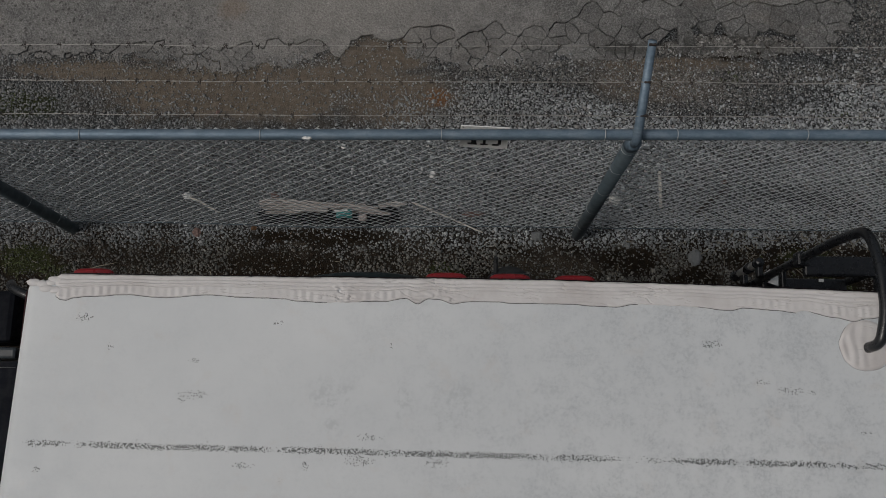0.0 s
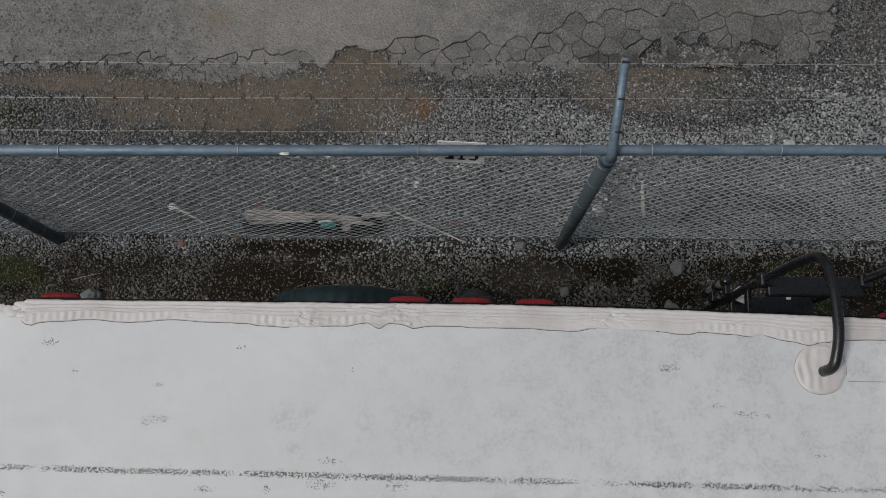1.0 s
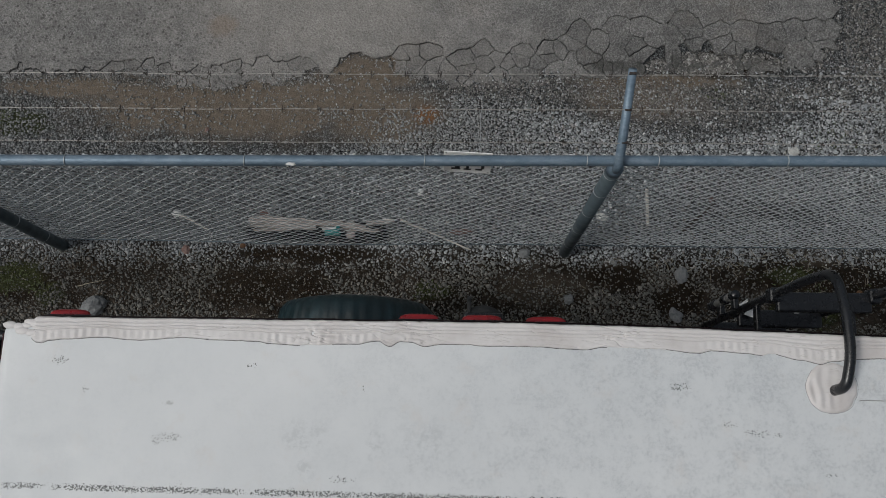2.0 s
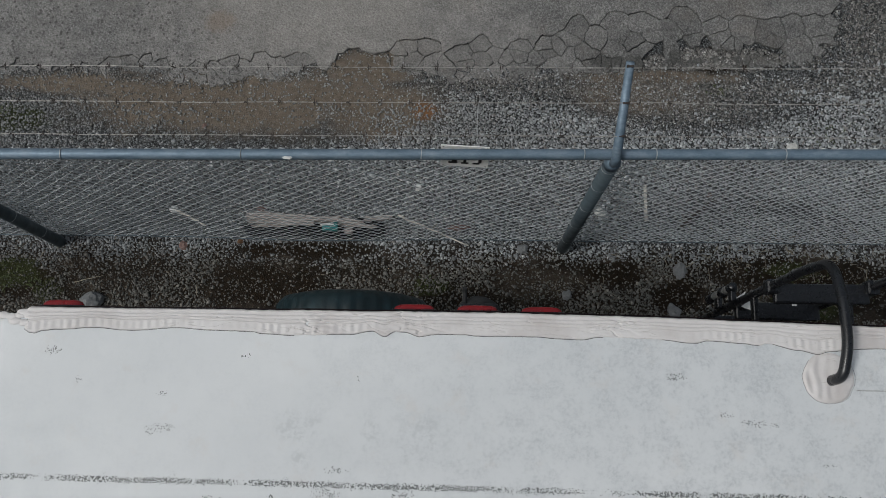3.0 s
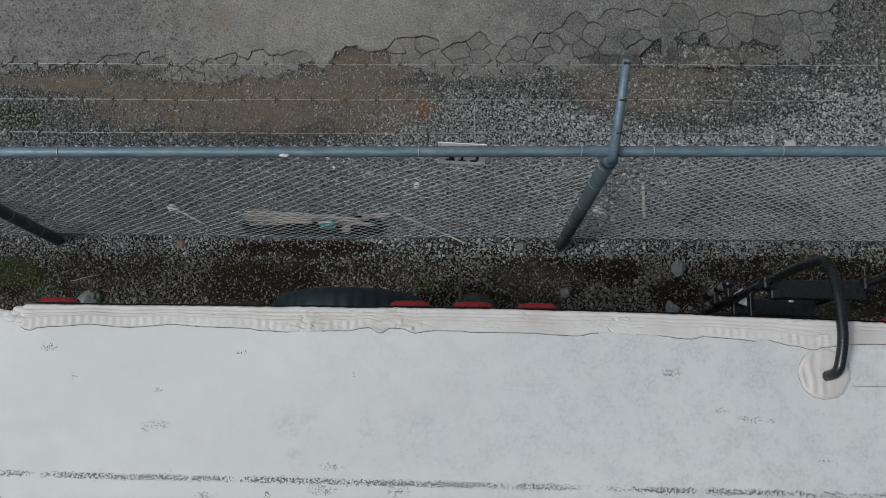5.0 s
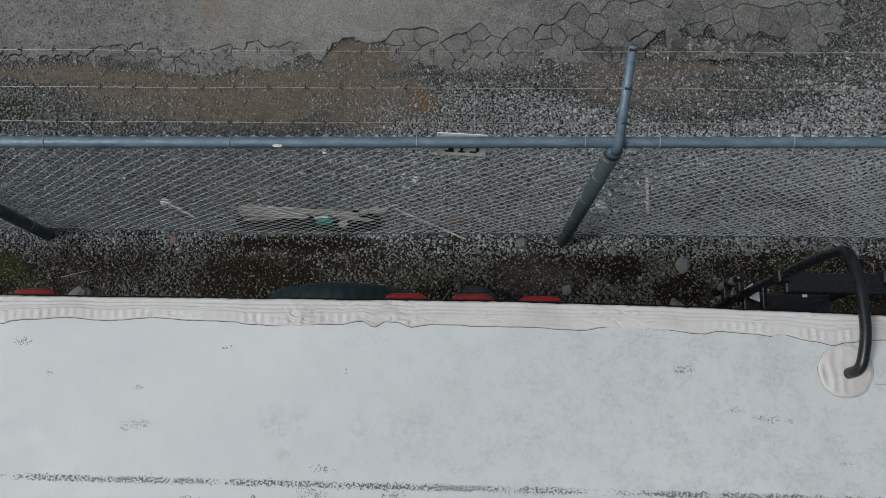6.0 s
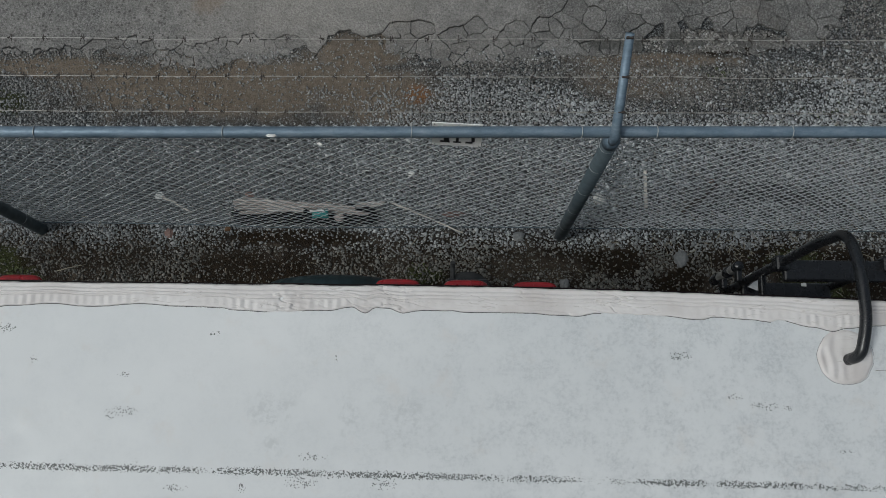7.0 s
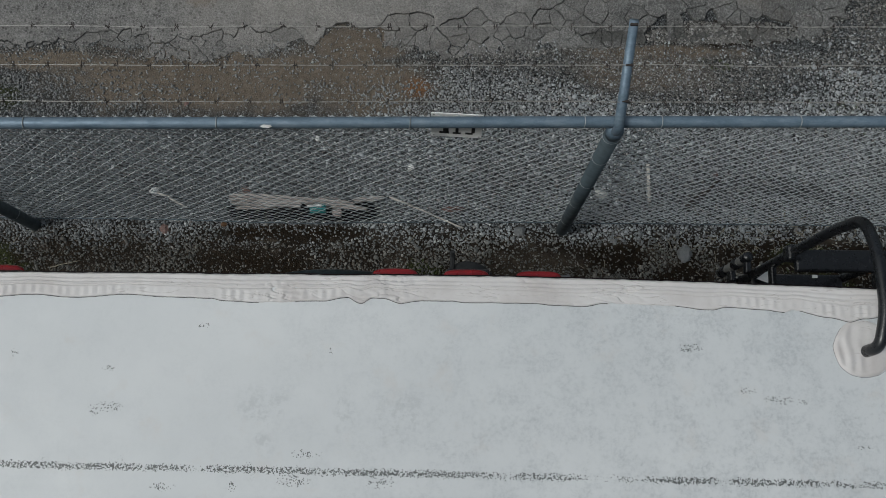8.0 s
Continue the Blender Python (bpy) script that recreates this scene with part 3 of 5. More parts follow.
def make_trailer():
    t = empty("travel_trailer", (0, 0, 0), "travel trailer with a dirty white membrane roof and brown-grey walls", "trailer")
    # roof membrane
    xs = np.linspace(HALF_L, HALF_R, 121)
    back = [-0.012, -0.03, -0.06, -0.1, -0.16, -0.24, -0.32, -0.4, -0.5, -0.65, -0.85, -1.1, -1.6, -2.6, -4.0, -LENGTH]
    bm = bmesh.new()
    grid = []
    for d in [None] + back:
        row = []
        for x in xs:
            y = edge_y(x) if d is None else d + edge_y(x) * max(0.0, 1 + d / 0.1)
            side = min(x - HALF_L, HALF_R - x)
            z = ROOF_Z - 0.002 * max(0.0, 1 - side / 0.012) ** 2 - (0.006 if d is None else 0.0)
            z += 0.0012 * noise.noise(Vector((x * 3, y * 3, 0)))
            out = 0.035 * min(-y, 0.6) * max(0.0, x / HALF_L) ** 6 if y < 0 else 0.0
            row.append(bm.verts.new((x - out, y, z)))
        grid.append(row)
    skirt = [bm.verts.new((v.co.x, v.co.y + 0.002, ROOF_Z - 0.03)) for v in grid[0]]
    for a, b in zip(grid, grid[1:]):
        for i in range(len(xs) - 1):
            bm.faces.new((a[i], a[i + 1], b[i + 1], b[i]))
    for i in range(len(xs) - 1):
        bm.faces.new((skirt[i + 1], grid[0][i + 1], grid[0][i], skirt[i]))
    for i, flip in ((0, 1), (-1, 0)):
        col = [r[i] for r in grid]
        low = [bm.verts.new((v.co.x + (-0.004 if flip else 0.004), v.co.y, ROOF_Z - 0.035)) for v in col]
        for k in range(len(col) - 1):
            q = (col[k], col[k + 1], low[k + 1], low[k])
            bm.faces.new(q if flip else q[::-1])
    bmesh.ops.recalc_face_normals(bm, faces=bm.faces)
    part("roof", bm, M_ROOF, t, "white membrane with mildew and black specks along a seam", True)

    # sealant along the rear edge: two smooth beads, a crease, then ribs left by the trowel
    n_x, n_v = 1300, 40
    verts, faces = [], []
    sx = np.linspace(-1.099, HALF_R - 0.05, n_x)

    def ridge(x, centre, wide):
        return math.exp(-((x - centre) / wide) ** 2)

    for x in sx:
        y0, y1 = edge_y(x) + 0.003 + 0.0012 * noise.noise(Vector((x * 55, 7, 2))) + 0.0016 * max(0.0, noise.noise(Vector((x * 17, 2, 7)))), seal_y(x)
        end = min(1.0, (min(x - sx[0], sx[-1] - x) + 0.002) / 0.016)
        ribs = 0.25 + ridge(x, -0.98, 0.12) + 0.6 * ridge(x, -0.75, 0.1) + ridge(x, -0.5, 0.06) + ridge(x, -0.3, 0.05) + 0.9 * ridge(x, 0.6, 0.07) + 1.1 * ridge(x, 0.8, 0.08)
        rib = math.sin(x * 2 * math.pi / 0.0195 + 3.0 * noise.noise(Vector((x * 7, 1, 1)))) * (0.75 + 0.6 * noise.noise(Vector((x * 23, 6, 1))))
        torn = ridge(x, -0.4, 0.06) + 0.8 * ridge(x, -0.17, 0.08) + 0.7 * ridge(x, 0.33, 0.07) + 0.4 * ridge(x, 0.15, 0.15)
        for k in range(n_v):
            s = k / (n_v - 1)
            y = y0 + (y1 - y0) * s
            h = 0.0042 * min(1.0, s / 0.06) ** 0.5 * min(1.0, (1 - s) / 0.06) ** 0.5
            s2 = s + 0.025 * noise.noise(Vector((x * 6, 4, 9)))
            calm = 1.0 if x < -0.1 else 0.6 + 0.5 * noise.noise(Vector((x * 4, 6, 3)))
            h += 0.0016 * math.exp(-((s2 - 0.08) / 0.06) ** 2) - calm * 0.0014 * math.exp(-((s2 - 0.2) / 0.02) ** 2) + 0.0012 * math.exp(-((s2 - 0.28) / 0.05) ** 2) - calm * 0.0012 * math.exp(-((s2 - 0.35) / 0.018) ** 2)
            h += 0.0016 * math.exp(-((s2 - 0.42) / 0.04) ** 2) - calm * 0.0030 * math.exp(-((s2 - 0.5) / 0.022) ** 2)
            h += 0.00075 * rib * ribs * max(0.0, min(1.0, (s2 - 0.52) / 0.08)) * min(1.0, (1 - s) / 0.12)
            crack = max(0.0, 1 - abs(noise.noise(Vector((x * 14 + y * 40, y * 55, 21)))) / 0.05)
            h += 0.0009 * noise.noise(Vector((x * 22, y * 50, 2))) - 0.0042 * crack * torn - 0.0018 * crack * max(0.0, noise.noise(Vector((x * 5, 3, 12))))
            h += 0.0024 * torn * noise.noise(Vector((x * 70, y * 110, 6))) * min(1.0, s / 0.3)
            verts.append((x, y, ROOF_Z - 0.003 + max(0.0, h + 0.002) * (0.25 + 0.75 * end)))
    for i in range(n_x - 1):
        for k in range(n_v - 1):
            a = i * n_v + k
            faces.append((a, a + 1, a + n_v + 1, a + n_v))
    me = fast_mesh("sealant_strip", np.array(verts), np.array(faces), M_SEAL)
    me.polygons.foreach_set("use_smooth", [True] * len(me.polygons))
    ob = new("sealant_strip", me)
    ob.parent = t
    ob["label"] = "rippled cream-white sealant with a ragged edge"
    # thin dark line painted for the shadow gap along its edge
    bm = bmesh.new()
    prev = None
    for x in sx[3:-3]:
        if -0.44 < x < -0.365 or 0.3 < x < 0.44 or 0.672 < x < 0.70 or noise.noise(Vector((x * 5, 9, 3))) < -0.5:
            prev = None
            continue
        w = 0.0002 + 0.0004 * noise.noise(Vector((x * 40, 4, 4)))
        y = seal_y(x)
        a, b = bm.verts.new((x, y + 0.0004, ROOF_Z + 0.0024)), bm.verts.new((x, y - 0.0006 - w, ROOF_Z + 0.0024))
        if prev:
            bm.faces.new((prev[0], prev[1], b, a))
        prev = (a, b)
    part("grime_line", bm, M_EDGE_DARK, t)

    # blobs of sealant at the corners
    for cx, cy, r in ((-1.150, -0.0165, 0.011), (-1.128, -0.019, 0.010), (-1.108, -0.017, 0.009), (-1.097, -0.010, 0.012), (-1.085, -0.012, 0.013), (-1.118, -0.030, 0.012), (-1.095, -0.034, 0.011), (1.13, -0.045, 0.014)):
        bm = bmesh.new()
        bmesh.ops.create_icosphere(bm, subdivisions=3, radius=1)
        for v in bm.verts:
            k = 1 + 0.25 * noise.noise(v.co * 2 + Vector((cx * 40, 0, 0)))
            v.co = Vector((cx + v.co.x * r * 1.5 * k, cy + v.co.y * r * 0.8 * k, ROOF_Z + v.co.z * 0.0035 * k))
        part("sealant_blob", bm, M_SEAL, t, smooth=True)

    # walls, edge trim, floor
    part("rear_wall", box_bm((HALF_L + 0.012, -0.10, 0.55), (HALF_R - 0.012, -0.045, 3.165), 0.01), M_WALL, t)
    part("side_wall", box_bm((HALF_L + 0.005, -LENGTH, 0.55), (HALF_L + 0.05, -0.102, 3.165), 0.004), M_WALL, t)
    part("side_wall", box_bm((HALF_R - 0.05, -LENGTH, 0.55), (HALF_R - 0.005, -0.102, 3.165), 0.004), M_WALL, t)
    part("front_wall", box_bm((HALF_L + 0.052, -LENGTH, 0.55), (HALF_R - 0.052, -LENGTH + 0.05, 3.165), 0.004), M_WALL, t)
    part("floor_pan", box_bm((HALF_L + 0.01, -LENGTH + 0.002, 0.45), (HALF_R - 0.01, -0.06, 0.548), 0.004), M_BLACK, t)
    bm = bmesh.new()
    row = []
    for x in np.linspace(HALF_L - 0.004, HALF_R + 0.004, 60):
        y = edge_y(x)
        row.append([bm.verts.new(c) for c in ((x, y - 0.05, 3.168), (x, y + 0.0115, 3.168), (x, y + 0.0115, 3.06), (x, y - 0.05, 3.06))])
    for a, b in zip(row, row[1:]):
        for k in range(4):
            bm.faces.new((a[k], b[k], b[(k + 1) % 4], a[(k + 1) % 4]))
    bm.faces.new(row[0])
    bm.faces.new(row[-1][::-1])
    bmesh.ops.recalc_face_normals(bm, faces=bm.faces)
    part("edge_trim", bm, M_TRIM, t, "thin dark trim under the roof edge")
    for x in (HALF_L - 0.032, HALF_R - 0.003):
        part("gutter_rail", box_bm((x, -LENGTH, 3.10), (x + 0.035, -0.03, 3.15), 0.004), M_GUTTER, t, "dark reddish-black gutter rail")
    # rain spout at the corner
    bm = tube_bm(rounded([(-1.17, -0.045, 3.125), (-1.215, -0.03, 3.122), (-1.25, -0.012, 3.105), (-1.268, 0.0, 3.07)], 0.02), 0.012, 12)
    part("gutter_spout", bm, M_BLACK, t, "short black rain spout", True)
    part("bumper", box_bm((-1.1, -0.02, 0.48), (1.1, 0.09, 0.585), 0.012), M_BLACK, t)

    # clearance lights
    for cx in (-1.038, -0.158, 0.0, 0.16, 1.062):
        base_y = edge_y(cx) + 0.0135
        bm = bmesh.new()
        add_box(bm, (cx - 0.056, base_y - 0.004, 3.103), (cx + 0.056, base_y + 0.004, 3.137), 0.003)
        base = part("light_base", bm, M_BLACK, t)
        bm = bmesh.new()
        prof = []
        for k in range(17):
            u = -1 + 2 * k / 16
            prof.append((cx + 0.053 * u, 0.0150 * max(0.0, 1 - abs(u) ** 4.0) ** 0.5))
        rows = []
        for px, d in prof:
            rows.append([bm.verts.new((px, base_y + 0.003 + d * math.sin(a) * 1.05, 3.12 + (0.0035 + d * 0.75) * math.cos(a))) for a in (math.pi * j / 8 for j in range(9))])
        for a, b in zip(rows, rows[1:]):
            for j in range(8):
                bm.faces.new((a[j], b[j], b[j + 1], a[j + 1]))
        bmesh.ops.recalc_face_normals(bm, faces=bm.faces)
        part("light_lens", bm, M_RED, base, "red plastic lens", True)

    # rear camera with a stub aerial
    bm = bmesh.new()
    bmesh.ops.create_uvsphere(bm, u_segments=28, v_segments=14, radius=1)
    for v in bm.verts:
        y = max(v.co.y, -0.2)
        v.co = Vector((0.006 + v.co.x * 0.072, -0.002 + y * 0.078, 3.0 + v.co.z * 0.045))
    body = part("rear_camera", bm, M_RUBBER, t, "black domed rear camera with a stub aerial", True)
    part("aerial", tube_bm([(-0.031, 0.04, 3.02), (-0.031, 0.08, 3.03), (-0.031, 0.09, 3.042)], 0.006, 8), M_RUBBER, body)
    part("camera_hood", box_bm((-0.045, -0.004, 3.03), (0.056, 0.05, 3.046), 0.006), M_BLACK, body)

    # slide-out with a fabric topper, beside the rear corner
    slide = part("slide_out", box_bm((-1.72, -3.2, 1.0), (-1.162, -0.2, 2.86), 0.01), M_WALL, t, "slide-out room under a black fabric topper")
    bm = bmesh.new()
    rows = []
    for y in np.linspace(-3.2, -0.19, 30):
        rows.append([bm.verts.new((x, y, 3.02 - 0.12 * ((-1.175 - x) / 0.55) - 0.012 * math.sin(math.pi * (-1.175 - x) / 0.55))) for x in np.linspace(-1.175, -1.74, 9)])
    for a, b in zip(rows, rows[1:]):
        for k in range(8):
            bm.faces.new((a[k], b[k], b[k + 1], a[k + 1]))
    part("topper", bm, M_TOPPER, slide, "black awning fabric", True)
    part("topper_hem", tube_bm([(-1.228, -3.2, 3.002), (-1.228, -0.205, 3.002), (-1.6, -0.205, 2.921)], 0.0012, 6), M_GREYTUBE, slide, "pale stitched hem")
    part("roller_cap", box_bm((-1.75, -0.181, 2.86), (-1.289, -0.150, 2.962), 0.008), M_CAP, slide, "glossy dark grey end cap of the awning roller")
    part("topper_roller", tube_bm([(-1.752, -3.2, 2.88), (-1.752, -0.15, 2.88)], 0.03, 16), M_BLACK, slide, smooth=True)
    part("awning_arm", box_bm((-1.45, -0.135, 2.80), (-1.312, 0.004, 2.95), 0.015), M_TOPPER, slide, "dull black awning arm")

    # two wheels on each side
    for x in (-0.98, 0.98):
        for y in (-3.2, -4.05):
            w = part("wheel", lathe_bm([(-0.11, 0.20), (-0.11, 0.30), (-0.095, 0.335), (-0.05, 0.35), (0.05, 0.35), (0.095, 0.335), (0.11, 0.30), (0.11, 0.20)], 36, "x", (x, y, 0.345)), M_RUBBER, t, "black tyre", True)
            part("rim", lathe_bm([(-0.112, 0.02), (-0.09, 0.2), (0.09, 0.2), (0.112, 0.02)], 28, "x", (x, y, 0.345)), M_GREYTUBE, w, "", True)

    # spare tyre under a cover
    cx, cz, r = -0.545, 0.955, 0.385
    prof = [(-0.05, 0.05), (-0.05, r * 0.8), (-0.035, r * 0.93), (0.0, r * 0.985), (0.09, r), (0.19, r * 0.995), (0.25, r * 0.97), (0.285, r * 0.9), (0.30, r * 0.75), (0.305, 0.02)]
    bm = lathe_bm([(a + 0.078, q) for a, q in prof], 160, "y", (cx, 0, cz))
    for v in bm.verts:
        a = math.atan2(v.co.z - cz, v.co.x - cx)
        k = 1 + 0.010 * noise.noise(Vector((a * 16, v.co.y * 5, 0))) + 0.010 * math.sin(a * 38 + 3 * noise.noise(Vector((a * 5, 0, 0)))) * (1 if 0.1 < v.co.y < 0.33 else 0)
        v.co.x, v.co.z = cx + (v.co.x - cx) * k, cz + (v.co.z - cz) * k
    spare = part("spare_tyre", bm, M_COVER, t, "spare tyre under a dark green vinyl cover", True)
    part("carrier_bracket", box_bm((cx - 0.05, -0.05, 0.80), (cx + 0.05, 0.012, 1.1), 0.006), M_BLACK, spare)
    return t


trailer = make_trailer()


# ---- ladder on the rear of the trailer ----
def make_ladder():
    lad = empty("rear_ladder", (0.86, 0.15, 0.0), "black tubular roof ladder fixed to the rear of the trailer", "ladder")
    off = Vector((-0.86, -0.15, 0.0))

    def at(p):
        return Vector(p) + off

    for x, bow in ((0.856, -0.022), (1.142, 0.022)):
        pts = rounded([(x + bow, -0.148, ROOF_Z - 0.004), (x + bow * 0.5, -0.142, ROOF_Z + 0.045), (x + 0.002, -0.07, ROOF_Z + 0.056), (x + 0.002, 0.045, ROOF_Z + 0.048), (x + 0.002, 0.138, ROOF_Z + 0.0), (x, 0.15, ROOF_Z - 0.16), (x, 0.15, 0.72)], 0.06, 8)
        part("rail_tube", tube_bm([at(p) for p in pts], 0.0128, 18), M_BLACK, lad, "bent black tube", True)
        for z in (2.78, 1.75, 0.95):
            part("standoff", box_bm(at((x - 0.008, -0.05, z - 0.17)), at((x + 0.008, 0.15, z - 0.14)), 0.004), M_BLACK, lad)
            part("bracket", box_bm(at((x - 0.019, 0.126, z - 0.022)), at((x + 0.019, 0.169, z + 0.022)), 0.008), M_BLACK, lad)
    for z in (2.775, 2.415, 2.095, 1.775, 1.455, 1.135, 0.815):
        bm = box_bm(at((0.862, 0.100, z - 0.013)), at((1.136, 0.158, z + 0.011)), 0.006)
        part("tread", bm, M_BLACK, lad, "flat black tread")
    # folding joint with grey sleeves beside the rail
    sleeve = [(2.50, 2.455, 0.015, M_BLACK), (2.455, 2.41, 0.014, M_SLEEVE), (2.41, 2.365, 0.017, M_BLACK), (2.365, 2.29, 0.014, M_SLEEVE), (2.29, 2.22, 0.016, M_BLACK)]
    for a, b, r, m in sleeve:
        part("sleeve" if m is M_SLEEVE else "collar", lathe_bm([(b, r * 0.86), (b + 0.005, r), (a - 0.005, r), (a, r * 0.86)], 20, "z", at((0.835, 0.196, 0))), m, lad, "grey sleeve" if m is M_SLEEVE else "", True)
    part("hinge_plate", box_bm(at((0.828, 0.15, 2.30)), at((0.846, 0.2, 2.34)), 0.004), M_BLACK, lad)
    part("hinge_plate", box_bm(at((0.828, 0.15, 2.46)), at((0.846, 0.2, 2.49)), 0.004), M_BLACK, lad)
    # two small white triangles beside the rail
    for p, s in (((0.942, 0.206, 2.24), 0.019), ((0.893, 0.146, 2.445), 0.021)):
        bm = bmesh.new()
        tri = [at((p[0] - s, p[1] - s * 0.3, p[2])), at((p[0] + s * 0.7, p[1] + s * 0.9, p[2])), at((p[0] + s * 0.6, p[1] - s * 0.9, p[2]))]
        lo = [bm.verts.new(q) for q in tri]
        hi = [bm.verts.new(q + Vector((0, 0, 0.004))) for q in tri]
        bm.faces.new(lo[::-1])
        bm.faces.new(hi)
        for k in range(3):
            bm.faces.new((lo[k], lo[(k + 1) % 3], hi[(k + 1) % 3], hi[k]))
        part("gusset", bm, M_WHITE, lad, "pale triangular plate")
    # short pale strip on the second tread
    part("grip_strip", box_bm(at((1.044, 0.146, 2.427)), at((1.06, 0.156, 2.431)), 0.001), M_WHITE, lad, "short pale strip on a tread")
    part("cross_bar", tube_bm([at((0.856, 0.15, 2.40)), at((0.95, 0.12, 2.36))], 0.012, 10), M_BLACK, lad, "", True)


make_ladder()


def make_boot(cx, cy, r):
    """The round patch of sealant where a ladder foot meets the roof."""
    bm = bmesh.new()
    rings = []
    n = 72
    for k in range(15):
        s = k / 14
        row = []
        for j in range(n):
            a = 2 * math.pi * j / n
            rr = r * s * (1 + 0.07 * noise.noise(Vector((math.cos(a) * 1.6, math.sin(a) * 1.6, cx))) + 0.03 * noise.noise(Vector((math.cos(a) * 5, math.sin(a) * 5, 4))))
            x, y = cx + rr * math.cos(a), cy + rr * math.sin(a) * 0.98
            h = 0.0055 * min(1.0, (1 - s) / 0.12) ** 0.5 + 0.0016 * (0.3 + max(0.0, (cx - x) * 18)) * math.sin(x * 2 * math.pi / 0.024 + 2 * noise.noise(Vector((x * 20, y * 20, 0)))) * min(1.0, (1 - s) / 0.2) + 0.0018 * noise.noise(Vector((x * 38, y * 38, 7)))
            row.append(bm.verts.new((x, y, ROOF_Z - 0.001 + max(h, 0.0))))
        rings.append(row)
    for a, b in zip(rings[1:], rings[2:]):
        for j in range(n):
            bm.faces.new((a[j], b[j], b[(j + 1) % n], a[(j + 1) % n]))
    bm.faces.new(rings[1])
    for v in rings[0]:
        bm.verts.remove(v)
    bmesh.ops.recalc_face_normals(bm, faces=bm.faces)
    rim = [v.co.copy() for v in rings[-1]]
    boot = part("sealant_patch", bm, M_SEAL, trailer, "round lumpy patch of cream sealant", True)
    # thin dark line round the rim, open on the side towards the strip
    bm = bmesh.new()
    prev = None
    for p in rim + rim[:1]:
        d = (p - Vector((cx, cy, p.z))).normalized()
        if d.y > 0.72:
            prev = None
            continue
        a, b = bm.verts.new((p.x - d.x * 0.0003, p.y - d.y * 0.0003, ROOF_Z + 0.0024)), bm.verts.new((p.x + d.x * 0.0003, p.y + d.y * 0.0003, ROOF_Z + 0.0024))
        if prev:
            bm.faces.new((prev[0], prev[1], b, a))
        prev = (a, b)
    part("grime_rim", bm, M_EDGE_DARK, boot)


make_boot(0.830, -0.142, 0.062)
make_boot(1.13, -0.14, 0.06)
part("membrane_seam", box_bm((0.893, -0.1708, ROOF_Z - 0.002), (1.165, -0.1697, ROOF_Z + 0.0022)), M_DUST, trailer)


# ---- chain-link fence with barbed wire ----
FENCE_X0, FENCE_X1 = -8.55, 6.7
POSTS = (-8.55, -5.5, -2.45, 0.6, 3.65, 6.7)
FABRIC_Y = FENCE_Y + 0.038


def rail_y(x):
    """The top rail runs a little askew over the posts."""
    return 0.858 + 0.0098 * x


def fabric_bulge(x, z):
    """How far the slack fabric leans out between the posts."""
    low = max(0.0, 1 - z / 1.2)
    b = 0.010 * noise.noise(Vector((x * 1.3, z * 1.1, 5))) * min(1.0, z / 0.3) * min(1.0, (1.8 - z) / 0.3)
    b -= 0.016 * low * math.exp(-((x + 0.9) / 0.5) ** 2)
    return b


def make_fabric(fence):
    """Zigzag wires, each hooked into the next, as one woven sheet."""
    w, h, r = 0.070, 0.0795, 0.0019
    z0, z1 = 0.035, RAIL_Z + 0.012
    rows = int((z1 - z0) / (h / 2))
    verts, faces = [], []
    count = int((FENCE_X1 - FENCE_X0) / (w / 2))
    for i in range(count):
        xa = FENCE_X0 + i * w / 2
        path = []
        for k in range(rows + 1):
            right = (k + i) % 2 == 1
            z = z0 + k * h / 2
            x = xa + (w / 2 if right else 0.0)
            x += 0.004 * noise.noise(Vector((x * 2.1, z * 2.1, 1)))
            zz = z + 0.005 * noise.noise(Vector((x * 1.7, z * 1.3, 9)))
            y = FABRIC_Y + (rail_y(x) + 0.027 - FABRIC_Y) * z / RAIL_Z + fabric_bulge(x, z) + (0.0021 if right else -0.0021)
            path.append((x, y, zz))
        # twisted end over the rail
        x, y, zz = path[-1]
        path.append((x + (0.012 if (rows + i) % 2 else -0.012), y - 0.012, zz + 0.006))
        base = len(verts)
        for p in path:
            x, y, z = p
            verts += [(x + r, y, z + r * 0.4), (x, y + r, z), (x - r, y, z - r * 0.4), (x, y - r, z)]
        for k in range(len(path) - 1):
            a, b = base + 4 * k, base + 4 * k + 4
            for j in range(4):
                faces.append((a + j, a + (j + 1) % 4, b + (j + 1) % 4, b + j))
    me = fast_mesh("wire_fabric", np.array(verts), np.array(faces), M_WIRE)
    ob = new("wire_fabric", me)
    ob.parent = fence
    tagged(ob, "woven diamond wire, dull zinc", kind="stuff")


def make_barb_mesh():
    bm = bmesh.new()
    add_tube(bm, [(-0.008, -0.0035, 0.0), (-0.004, 0.0035, 0.0035), (0.0, -0.0035, 0.0), (0.004, 0.0035, -0.003), (0.008, -0.0035, 0)], 0.0022, 4)
    add_tube(bm, [(-0.004, -0.011, 0.009), (-0.003, 0.0, 0.0), (-0.006, 0.012, -0.009)], 0.0015, 4)
    add_tube(bm, [(0.005, 0.012, 0.009), (0.003, 0.0, 0.0), (0.007, -0.012, -0.007)], 0.0015, 4)
    me = bpy.data.meshes.new("barb")
    bm.to_mesh(me)
    bm.free()
    me.materials.append(M_BARB)
    return me


